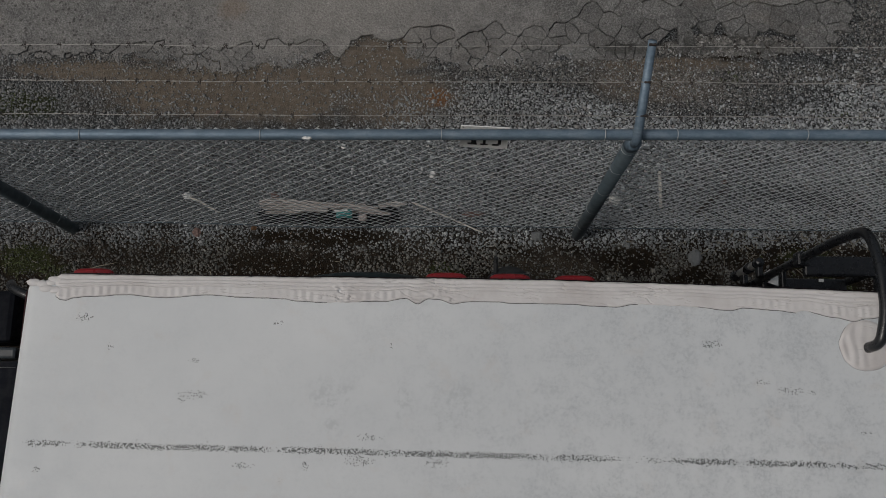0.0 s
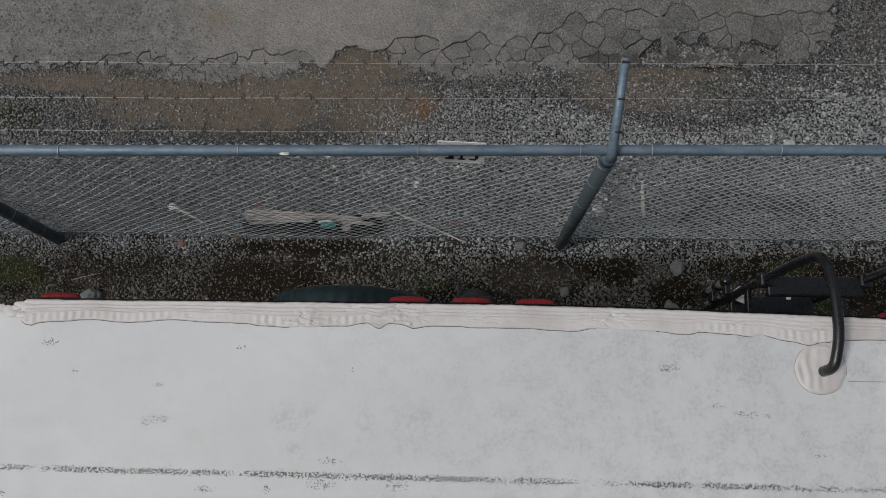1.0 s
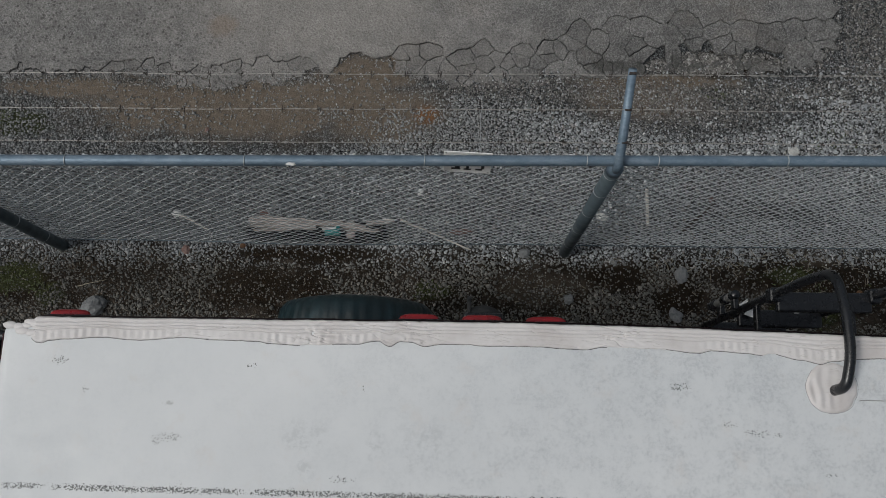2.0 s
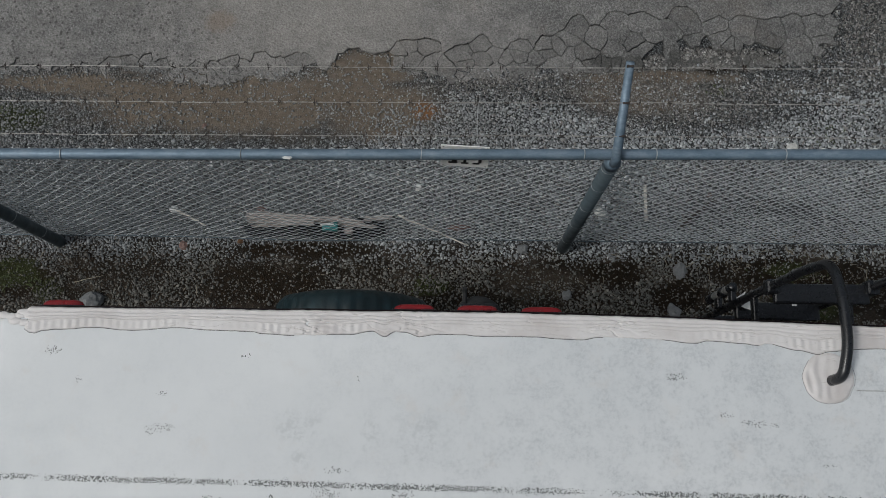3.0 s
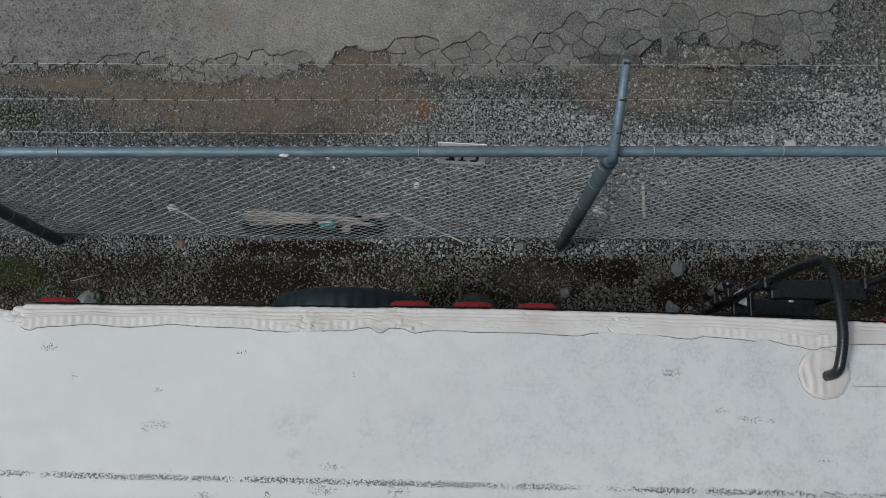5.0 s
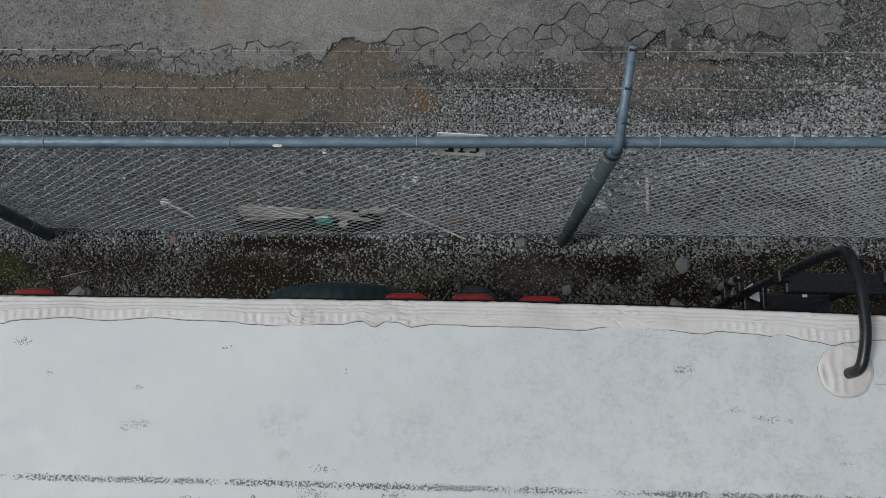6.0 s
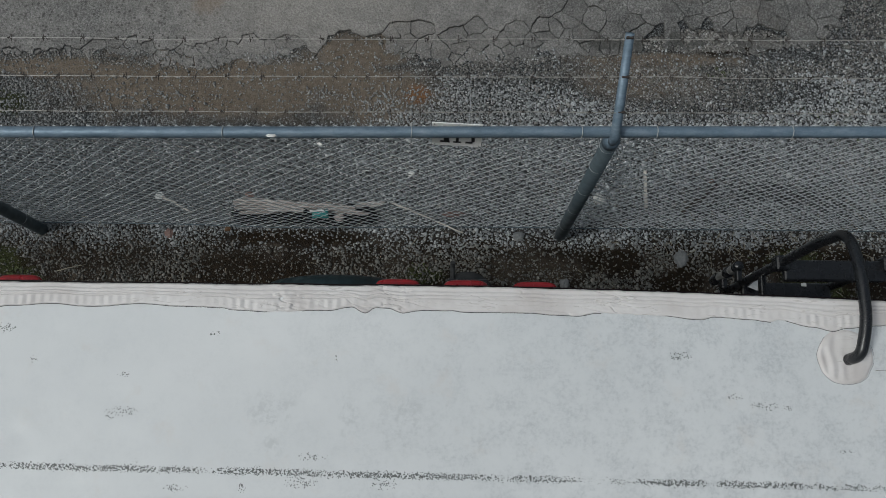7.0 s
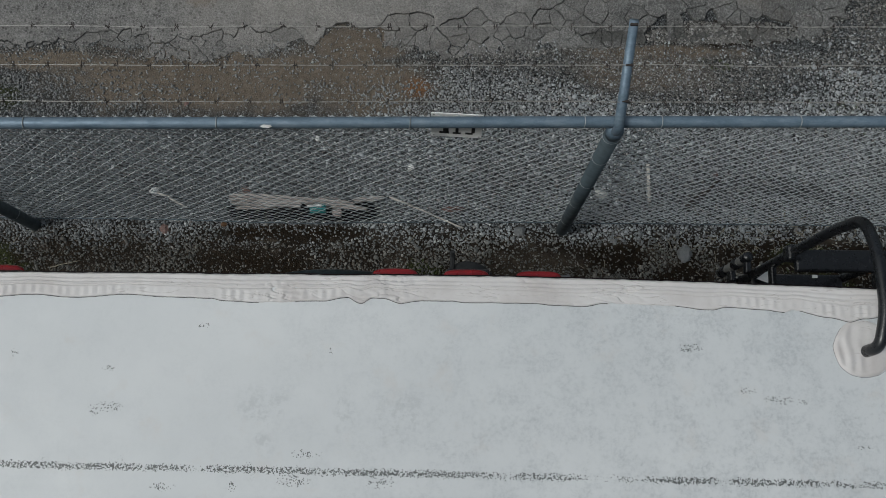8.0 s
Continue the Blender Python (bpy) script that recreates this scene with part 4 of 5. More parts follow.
def make_fence():
    fence = empty("chain_link_fence", (0.6, FENCE_Y, 0), "galvanised chain-link fence topped by three strands of barbed wire", "fence")

    def hung(ob):
        ob.location = Vector(ob.location) - Vector((0.6, FENCE_Y, 0))
        return ob

    tie = None
    for x in POSTS:
        post = part("line_post", lathe_bm([(-0.3, 0.034), (RAIL_Z - 0.07, 0.034)], 24, "z", (x, FENCE_Y, 0)), M_POST, fence, "dull steel post", True)
        hung(post)
        part("post_cap", lathe_bm([(RAIL_Z - 0.095, 0.0345), (RAIL_Z - 0.05, 0.035), (RAIL_Z - 0.035, 0.03), (RAIL_Z - 0.022, 0.018)], 24, "z", (x, FENCE_Y, 0)), M_GALV, post, "", True)
        arm = [(x - 0.002, FENCE_Y - 0.01, RAIL_Z - 0.055), (x, FENCE_Y - 0.018, RAIL_Z + 0.02), (x, FENCE_Y + 0.01, RAIL_Z + 0.052), (x + 0.011, FENCE_Y + 0.286, RAIL_Z + 0.312)]
        arm = rounded(arm, 0.03, 5)
        part("barb_arm", tube_bm(arm, 0.02, 14, radii=[0.0195] * (len(arm) - 1) + [0.0165]), M_GALV, post, "galvanised arm leaning outwards", True)
        for cy in (0.905, 1.008, 1.118):
            cz = RAIL_Z + 0.052 + (cy - FENCE_Y - 0.01) * 0.941
            part("wire_clip", box_bm((x - 0.004, cy - 0.005, cz + 0.012), (x + 0.024, cy + 0.005, cz + 0.025), 0.003), M_BARB, post, "rusted clip")
        # rail loop of the cap
        part("rail_loop", ring_bm((x, rail_y(x), RAIL_Z), 0.0285, 0.0055, "x"), M_GALV, post, "", True)
        for z in (1.66, 1.38, 1.01, 0.64, 0.27):
            part("tie_wire", ring_bm((x, FENCE_Y + 0.003, z), 0.0362, 0.0014, "z", tilt=0.25), M_TIE, post, "bright tie wire", True)
    pts = [(x, rail_y(x) + 0.002 * noise.noise(Vector((x * 0.5, 0, 0))), RAIL_Z + 0.004 * noise.noise(Vector((x * 0.6, 2, 0)))) for x in np.linspace(FENCE_X0, FENCE_X1, 40)]
    hung(part("top_rail", tube_bm(pts, 0.0225, 18), M_GALV, fence, "blue-grey galvanised pipe", True))
    for x in (-7.64, -6.9, -6.15, -5.41, -4.66, -3.92, -3.17, -2.43, -1.69, -0.945, -0.20, 0.47, 0.765, 1.295, 2.03, 2.77, 3.4, 4.1, 4.85, 5.6, 6.35):
        ob = part("rail_tie", ring_bm((x, rail_y(x), RAIL_Z), 0.0255, 0.002, "x", tilt=0.12), M_TIE, fence, "", True)
        hung(ob)
    before = set(bpy.data.objects)
    make_fabric(fence)
    for ob in set(bpy.data.objects) - before:
        hung(ob)
    hung(part("tension_wire", tube_bm([(x, FABRIC_Y + fabric_bulge(x, 0.03) - 0.004, 0.036 + 0.006 * noise.noise(Vector((x * 2, 0, 0)))) for x in np.linspace(FENCE_X0, FENCE_X1, 120)], 0.0028, 6), M_POST, fence, "", True))
    # barbed wire: two twisted strands with a barb every hand's width
    barb = make_barb_mesh()
    for y, z, seed in ((0.905, 1.895, 1), (1.008, 1.995, 2), (1.118, 2.085, 3)):
        bm = bmesh.new()

        def mid(x):
            return Vector((x, y + 0.006 * (x - 0.6) + 0.004 * noise.noise(Vector((x * 2.3, seed, 0))), z - 0.008 * abs(math.sin((x - 0.6) * math.pi / 3.05)) + 0.005 * noise.noise(Vector((x * 3.1, seed, 5)))))

        xs = np.arange(FENCE_X0, FENCE_X1, 0.012)
        for ph in (0, math.pi):
            add_tube(bm, [mid(x) + Vector((0, math.cos(x * 90 + ph), math.sin(x * 90 + ph))) * 0.0014 for x in xs], 0.0011, 4)
        strand = hung(part("barbed_wire", bm, M_STRAND, fence, "twisted wire strand with rusted barbs"))
        x = FENCE_X0 + 0.05 * seed
        while x < FENCE_X1:
            ob = new("barb", barb)
            ob.parent = strand
            ob.location = mid(x)
            ob.rotation_euler = (rnd.uniform(0, 6.28), rnd.uniform(-0.15, 0.15), 0)
            x += rnd.uniform(0.12, 0.142)
    # a loose end of wire by the sign
    part("loose_wire", tube_bm([Vector(p) - Vector((0.6, FENCE_Y, 0)) for p in ((0.03, 0.9, 1.80), (0.032, 0.95, 1.86), (0.028, 1.0, 1.93), (0.035, 1.01, 2.0))], 0.0012, 5), M_TIE, fence)
    return fence


make_fence()


def make_sign():
    """A small white plate hung on the wire just under the rail; its figures are plain bars."""
    w, h = 0.205, 0.184
    sign = part("fence_sign", box_bm((-w / 2, -0.002, -h / 2), (w / 2, 0.002, h / 2), 0.0008), M_SIGN)
    sign.matrix_basis = pose(-0.018, rail_y(0) + 0.030, 1.665, -10, 0.6, -2.6)
    tagged(sign, "white plastic plate with black figures tied to the fence", "sign")
    # each figure is stood for by a few plain bars
    figures = (((-0.019, -0.085, 0.021, -0.071), (-0.004, -0.071, 0.018, 0.045)), ((-0.016, -0.085, 0.016, -0.074), (-0.006, -0.074, 0.006, 0.045)), ((-0.018, -0.085, 0.012, -0.072), (0.006, -0.072, 0.020, 0.045)))
    for k, bars in enumerate(figures):
        x = -0.050 + 0.052 * k
        bm = bmesh.new()
        for x0, z0, x1, z1 in bars:
            add_box(bm, (x + x0, -0.0036, z0 + 0.022), (x + x1, -0.0022, z1 + 0.022))
        part("figure_bar", bm, M_INK, sign, "black bar")
    for x, z in ((-0.092, -0.082), (0.092, -0.082), (-0.092, 0.082), (0.092, 0.082)):
        part("eyelet", lathe_bm([(-0.0042, 0.003), (-0.0022, 0.004)], 10, "y", (x, 0, z)), M_GREYTUBE, sign)


make_sign()


# ---- loose things on the ground ----
def make_stone(name, x, y, r, flat, mat, label, category="stone", seed=0, group=""):
    bm = bmesh.new()
    bmesh.ops.create_icosphere(bm, subdivisions=3, radius=1)
    for v in bm.verts:
        k = 1 + 0.38 * noise.noise(v.co * 1.5 + Vector((seed * 7.1, 0, 0))) + 0.2 * noise.noise(v.co * 4 + Vector((0, seed * 3.3, 0)))
        v.co = Vector((v.co.x * r * k, v.co.y * r * 0.8 * k, max(v.co.z * k, -0.55) * r * flat))
    ob = part(name, bm, mat)
    ob.matrix_basis = pose(x, y, lump(x, y) + r * flat * 0.45, 0, 0, seed * 47)
    return tagged(ob, label, category, group)


STONES = "loose stones behind the trailer"
make_stone("stone", -2.225, 0.475, 0.075, 0.7, M_STONE, "large pale grey stone lying on damp gravel", seed=1, group=STONES)
make_stone("stone", 1.297, 0.715, 0.05, 0.5, M_STONE, "grey stone half sunk in dark soil", seed=2, group=STONES)
make_stone("stone", 1.253, 0.471, 0.045, 0.6, M_STONE, "small angular grey stone near the trailer", seed=3, group=STONES)
make_stone("stone", 0.355, 0.835, 0.032, 0.8, M_STONE, "small upright grey stone at the foot of the fence", seed=4, group=STONES)
make_stone("stone", 0.62, 0.56, 0.034, 0.6, M_STONE, "small grey stone on brown soil", seed=5, group=STONES)
make_stone("brick_fragment", -1.70, 0.835, 0.030, 0.3, M_BRICK, "dull red fragment of brick beside the fence", "brick", seed=6)
make_stone("brick_fragment", -1.235, 1.062, 0.032, 0.3, M_BRICK, "dull reddish fragment of brick behind the broken boards", "brick", seed=10)
sliver = make_stone("brick_fragment", -0.03, 0.962, 0.055, 0.3, M_BRICK, "dull red sliver of brick under the wire", "brick", seed=7)
sliver.matrix_basis = pose(-0.03, 0.965, lump(-0.03, 0.965) + 0.012, 0, 0, 4) @ Matrix.Diagonal((1.15, 0.42, 0.9, 1.0))
make_stone("brick_fragment", 1.50, 1.19, 0.018, 0.3, M_BRICK, "small pinkish fragment of brick in gravel", "brick", seed=8)
make_stone("brick_fragment", -1.62, 1.60, 0.016, 0.4, M_BRICK, "small orange-red fragment of brick on bare earth", "brick", seed=9)


def make_crumple(name, x, y, r, mat, label, category, seed):
    """A scrap of crumpled paper or plastic."""
    bm = bmesh.new()
    bmesh.ops.create_icosphere(bm, subdivisions=3, radius=1)
    for v in bm.verts:
        k = 0.75 + 0.55 * abs(noise.noise(v.co * 2.2 + Vector((seed * 5, 0, 0)))) + 0.3 * noise.noise(v.co * 5 + Vector((seed, 2, 0)))
        v.co = Vector((v.co.x * r * k, v.co.y * r * 0.75 * k, v.co.z * r * 0.6 * k))
    ob = part(name, bm, mat)
    ob.matrix_basis = pose(x, y, lump(x, y) + r * 0.5, 0, 0, seed * 31)
    return tagged(ob, label, category)


make_crumple("crumpled_paper", -1.771, 1.06, 0.03, M_WHITE, "crumpled white paper lying on gravel behind the fence", "litter", 1)
make_crumple("crumpled_paper", -0.278, 1.215, 0.026, M_WHITE, "small torn white scrap on gravel", "litter", 2)
make_crumple("torn_paper", -0.83, 1.385, 0.02, M_WHITE, "small white scrap of paper on grey gravel", "litter", 4)
make_stone("stone", 0.83, 1.07, 0.036, 0.5, M_PALE, "pale flat stone lying in the gravel", seed=11, group=STONES)
make_stone("stone", 2.02, 1.50, 0.034, 0.6, M_PALE, "pale rounded stone lying in the gravel", seed=12, group=STONES)
make_crumple("paper_blob", -0.757, FENCE_Y + 0.002, 0.017, M_WHITE, "white dropping stuck to the top rail", "stain", 3).matrix_basis = pose(-0.75, FENCE_Y - 0.018, RAIL_Z + 0.015, -30, 0, 0) @ Matrix.Diagonal((1.35, 0.8, 0.6, 1.0))


def make_planks():
    """Broken weathered boards stacked against the foot of the wire."""
    group = "broken boards at the fence"
    rows = ((-1.31, -0.95, 1.003, 0.038, 0.125, -1.0), (-1.30, -0.90, 0.972, 0.034, 0.118, -2.5), (-1.28, -1.05, 0.952, 0.018, 0.100, 2.5), (-0.96, -0.60, 0.985, 0.030, 0.118, -3.5), (-0.88, -0.52, 0.962, 0.022, 0.105, -4.0), (-1.27, -1.02, 1.030, 0.014, 0.085, -3.0), (-0.99, -0.74, 1.004, 0.014, 0.110, 3.0), (-0.60, -0.43, 1.004, 0.028, 0.110, 5.0))
    for i, (x0, x1, y, wid, z, turn) in enumerate(rows):
        bm = bmesh.new()
        n = 26
        top, low = [], []
        for k in range(n + 1):
            s = k / n
            x = (x1 - x0) * (s - 0.5)
            fray = min(1.0, min(s, 1 - s) / 0.08)
            half = wid / 2 * (0.55 + 0.45 * fray) * (1 + 0.6 * noise.noise(Vector((x * 22, i * 5, 0))))
            sag = 0.006 * noise.noise(Vector((x * 5, i, 3)))
            off = 0.006 * noise.noise(Vector((x * 9, i, 8)))
            top.append([bm.verts.new((x, off + half * u, 0.008 + sag + 0.003 * noise.noise(Vector((x * 14, u * 2, i))))) for u in (-1, -0.33, 0.33, 1)])
            low.append([bm.verts.new((x, off + half * u, -0.008 + sag)) for u in (-1, 1)])
        for k in range(n):
            for j in range(3):
                bm.faces.new((top[k][j], top[k + 1][j], top[k + 1][j + 1], top[k][j + 1]))
            bm.faces.new((low[k][0], low[k][1], low[k + 1][1], low[k + 1][0]))
            bm.faces.new((top[k][0], low[k][0], low[k + 1][0], top[k + 1][0]))
            bm.faces.new((top[k][3], top[k + 1][3], low[k + 1][1], low[k][1]))
        for k in (0, n):
            bm.faces.new((top[k][0], top[k][1], top[k][2], top[k][3], low[k][1], low[k][0]))
        bmesh.ops.recalc_face_normals(bm, faces=bm.faces)
        ob = part("broken_board", bm, M_WOOD)
        ob.matrix_basis = pose((x0 + x1) / 2, y, z - 0.04, (9, -6, 5, -8, 12, -4, 7, -3)[i], (1.5, -1.0, 0.8, 2.0, -1.6, 0.5, 1.2, -2.0)[i], turn)
        tagged(ob, "splintered grey weathered board stacked at the foot of the fence", "board", group)
    for x in (-1.2, -0.7):
        ob = part("timber_block", box_bm((-0.03, -0.035, 0.0), (0.03, 0.035, 0.062), 0.006), M_WOOD)
        ob.matrix_basis = pose(x, 0.985, lump(x, 0.985) - 0.008, 0, 0, 12)
        tagged(ob, "short weathered timber block under the broken boards", "block", "blocks under the boards")


make_planks()


def make_shade_sheet():
    """A crumpled black sheet added for the dark shade under the boards."""
    bm = bmesh.new()
    nx, ny = 70, 14
    rows = []
    for j in range(ny + 1):
        row = []
        for i in range(nx + 1):
            u, v = i / nx, j / ny
            x = -1.30 + 0.80 * u + (0.06 * u - 0.03) * math.sin(v * 4.0) + 0.03 * noise.noise(Vector((u * 4, v * 9, 1)))
            y = 0.892 + 0.125 * v + 0.012 * noise.noise(Vector((u * 14, v * 2, 3)))
            row.append(bm.verts.new((x, y, lump(x, y) + 0.034 + 0.02 * noise.noise(Vector((x * 18, y * 25, 2))) + 0.012 * noise.noise(Vector((x * 45, y * 60, 5))))))
        rows.append(row)
    for a, b in zip(rows, rows[1:]):
        for i in range(nx):
            bm.faces.new((a[i], a[i + 1], b[i + 1], b[i]))
    ob = part("plastic_sheet", bm, M_SHADE_SHEET, None, "", True)
    solid = ob.modifiers.new("thickness", "SOLIDIFY")
    solid.thickness = 0.002
    tagged(ob, "crumpled black sheet added for the shade under the broken boards", "sheet")


make_shade_sheet()


def make_cup():
    bm = lathe_bm([(0.0, 0.024), (0.002, 0.028), (0.075, 0.034), (0.08, 0.033), (0.078, 0.03), (0.06, 0.02)], 22, "x")
    for v in bm.verts:
        v.co.z *= 0.75 + 0.2 * noise.noise(v.co * 30)
    cup = part("crushed_cup", bm, M_TEAL, None, "", True)
    cup.matrix_basis = pose(-0.845, 0.935, 0.1, 0, 8, 6) @ Matrix.Diagonal((1.15, 0.85, 0.85, 1.0))
    tagged(cup, "crushed teal plastic cup lying on the broken boards", "cup")
    # white strip added for the highlight along the cup's upper edge
    part("torn_rim", box_bm((-0.012, 0.008, 0.018), (0.06, 0.024, 0.027), 0.003), M_WHITE, cup, "white strip for the highlight on the rim")
    ob = make_crumple("torn_wrapper", -0.69, 0.92, 0.03, M_PINK, "torn greyish-pink wrapper caught among the boards", "litter", 6)
    ob.location.z = 0.085


make_cup()


def make_stick(x0, y0, x1, y1, r, z, mat, label, seed, name="stick"):
    bm = bmesh.new()
    pts, rad = [], []
    for k in range(9):
        s = k / 8
        pts.append((x0 + (x1 - x0) * s + 0.008 * noise.noise(Vector((s * 4, seed, 0))), y0 + (y1 - y0) * s + 0.008 * noise.noise(Vector((s * 4, seed, 7))), z[0] + (z[1] - z[0]) * s))
        rad.append(r * (1.1 - 0.5 * s))
    ob = part(name, add_tube(bm, pts, r, 7, True, rad), mat, None, "", True)
    return tagged(ob, label, "stick")


make_stick(-0.395, 1.025, 0.03, 0.85, 0.0068, (0.06, 0.03), M_TWIG, "pale dry stick poking through the wire", 1)
make_stick(-1.74, 1.045, -1.56, 0.955, 0.008, (0.045, 0.03), M_TWIG, "pale bent twig lying on gravel", 2)
make_stick(-2.33, 0.60, -2.16, 0.64, 0.0026, (0.02, 0.03), M_STRAW, "thin dry twig beside a grey stone", 3)
# thin dark bar laid along a dark diagonal line in the gravel
make_stick(1.315, 0.985, 1.525, 1.16, 0.014, (0.022, 0.024), M_BARB, "dark diagonal bar lying in the gravel behind the fence", 4)
lath = part("wooden_lath", box_bm((-0.009, -0.115, 0.0), (0.009, 0.115, 0.012), 0.002), M_TWIG)
lath.matrix_basis = pose(1.103, 1.13, 0.018, 0, 0, 0)
tagged(lath, "thin grey wooden lath lying flat on gravel", "lath")


def make_leaf(x, y, size, turn):
    bm = bmesh.new()
    n = 8
    rows = []
    for k in range(n + 1):
        s = k / n
        half = size * 0.34 * math.sin(math.pi * s) ** 0.7 + 0.0008
        curl = 0.12 * size * math.sin(s * 5)
        rows.append([bm.verts.new((size * (s - 0.5), half * u, curl + abs(u) * size * 0.12 + dz)) for u in (-1, 0, 1) for dz in (0.0, 0.0008)])
    for a, b in zip(rows, rows[1:]):
        bm.faces.new((a[1], b[1], b[3], a[3]))
        bm.faces.new((a[3], b[3], b[5], a[5]))
        bm.faces.new((a[0], a[2], b[2], b[0]))
        bm.faces.new((a[2], a[4], b[4], b[2]))
    ob = part("fallen_leaf", bm, M_LEAF)
    ob.matrix_basis = pose(x, y, lump(x, y) + 0.012, 0, 0, turn)
    return tagged(ob, "curled brown leaf on bare earth", "leaf", "fallen leaves")


for x, y, s, a in ((-1.35, 0.86, 0.04, 10), (2.35, 0.62, 0.04, 200)):
    make_leaf(x, y, s, a)


def make_litter():
    """Straw, stalks and small weeds: too many to count."""
    bm = bmesh.new()
    for _ in range(240):
        zone = rnd.random()
        if zone < 0.6:
            x, y = rnd.gauss(1.95, 0.4), rnd.gauss(0.80, 0.07)
        else:
            x, y = rnd.uniform(-2.9, 2.6), rnd.uniform(0.42, 1.0)
        a, ln = rnd.uniform(0, math.pi), rnd.uniform(0.015, 0.03) + 0.05 * rnd.random() ** 3
        z = lump(x, y) + rnd.uniform(0.012, 0.03)
        d = Vector((math.cos(a), math.sin(a), rnd.uniform(-0.15, 0.15))) * ln / 2
        c = Vector((x, y, z))
        add_tube(bm, [c - d, c + Vector((0, 0, ln * 0.06)), c + d], rnd.uniform(0.001, 0.0026), 4)
    tagged(part("straw_litter", bm, M_STRAW), "scattered dry straw and thin stalks on damp ground", "straw", kind="stuff")
    bm = bmesh.new()
    for cx, cy, spread, count in ((-2.78, 0.64, 0.07, 60), (-2.58, 0.60, 0.035, 25), (1.98, 0.70, 0.10, 60), (2.1, 0.52, 0.14, 70), (-2.9, 1.66, 0.08, 30), (2.3, 1.6, 0.08, 25), (1.55, 1.86, 0.05, 14), (-0.2, 0.6, 0.07, 20)):
        for _ in range(count):
            x, y = rnd.gauss(cx, spread), rnd.gauss(cy, spread * 0.6)
            a, ln, w = rnd.uniform(0, 6.28), rnd.uniform(0.012, 0.035), rnd.uniform(0.002, 0.005)
            z = lump(x, y) + 0.006
            d, s = Vector((math.cos(a), math.sin(a), 0)), Vector((-math.sin(a), math.cos(a), 0))
            p = [Vector((x, y, z)), Vector((x, y, z)) + d * ln * 0.5 + s * w + Vector((0, 0, 0.008)), Vector((x, y, z)) + d * ln + Vector((0, 0, 0.004)), Vector((x, y, z)) + d * ln * 0.5 - s * w + Vector((0, 0, 0.008))]
            bm.faces.new([bm.verts.new(q) for q in p])
    tagged(part("weeds", bm, M_WEED), "low green weeds and moss tufts on damp ground", "weeds", kind="stuff")


make_litter()


# ---- gravel ----
def gravel_cover(x, y):
    """Share of the ground under stones."""
    n1 = noise.noise(Vector((x * 1.6, y * 1.6, 11)))
    n2 = noise.noise(Vector((x * 5.0, y * 5.0, 4)))
    jit = 0.10 * n1 + 0.06 * n2

    def inside(cx, cy, rx, ry):
        return ((x - cx) / rx) ** 2 + ((y - cy) / ry) ** 2 + 2.2 * jit < 1

    def soft(cx, cy, rx, ry, fade=0.5):
        d = math.sqrt(((x - cx) / rx) ** 2 + ((y - cy) / ry) ** 2) + 2.4 * jit
        return max(0.0, min(1.0, (1 + fade - d) / fade))

    if y < 0.92 + 0.4 * jit:
        c = 0.86 + 0.55 * n1 + 0.4 * n2
        for pit in ((1.95, 0.70, 0.45, 0.08), (0.93, 0.69, 0.17, 0.07), (1.3, 0.56, 0.16, 0.07), (2.3, 0.58, 0.35, 0.14), (-1.2, 0.58, 0.33, 0.12), (-1.0, 0.82, 0.4, 0.045), (-2.72, 0.62, 0.2, 0.09)):
            c -= 0.85 * soft(*pit)
        for thin in ((-1.1, 0.70, 0.4, 0.10), (-2.0, 0.70, 0.35, 0.05), (0.42, 0.60, 0.3, 0.12), (-2.2, 0.58, 0.2, 0.06), (0.0, 0.52, 0.2, 0.06), (1.65, 0.52, 0.3, 0.12)):
            c -= 0.42 * soft(*thin)
        return max(0.05, min(0.97, c))
    if y > 1.97 and x < 2.3:
        return 0.05
    if x > 2.28:
        return 0.95 if y < 1.85 + jit else 0.3
    c = 0.95 + 0.3 * n1
    # thin over the bare earth, which is barest along the asphalt
    c -= 0.60 * soft(-1.7, 1.60, 0.8, 0.13, 0.6)
    c -= 0.30 * soft(-0.95, 1.66, 0.5, 0.12, 0.8)
    c -= 0.86 * soft(-1.55, 1.86, 1.25, 0.09, 0.7)
    c -= 0.75 * soft(-0.62, 1.95, 0.3, 0.16)
    c -= 0.52 * soft(0.95, 1.86, 0.35, 0.07, 0.8) + 0.35 * soft(1.5, 1.78, 0.55, 0.10, 0.9)
    c -= 0.4 * soft(-0.25, 1.70, 0.12, 0.10)
    c -= 0.5 * soft(2.2, 1.08, 0.25, 0.06) + 0.3 * soft(1.85, 1.12, 0.2, 0.05)
    c += 0.14 * soft(-2.62, 1.66, 0.36, 0.15, 0.6)
    # a tongue of grit where the gravel has been driven away
    c -= 0.85 * soft(1.28, 1.78, 0.55, 0.17, 0.5)
    if x > -0.35:
        c -= 0.7 * max(0.0, min(1.0, (y + 0.6 * jit - 1.83) / 0.1))
    return max(0.10, min(1.0, c))


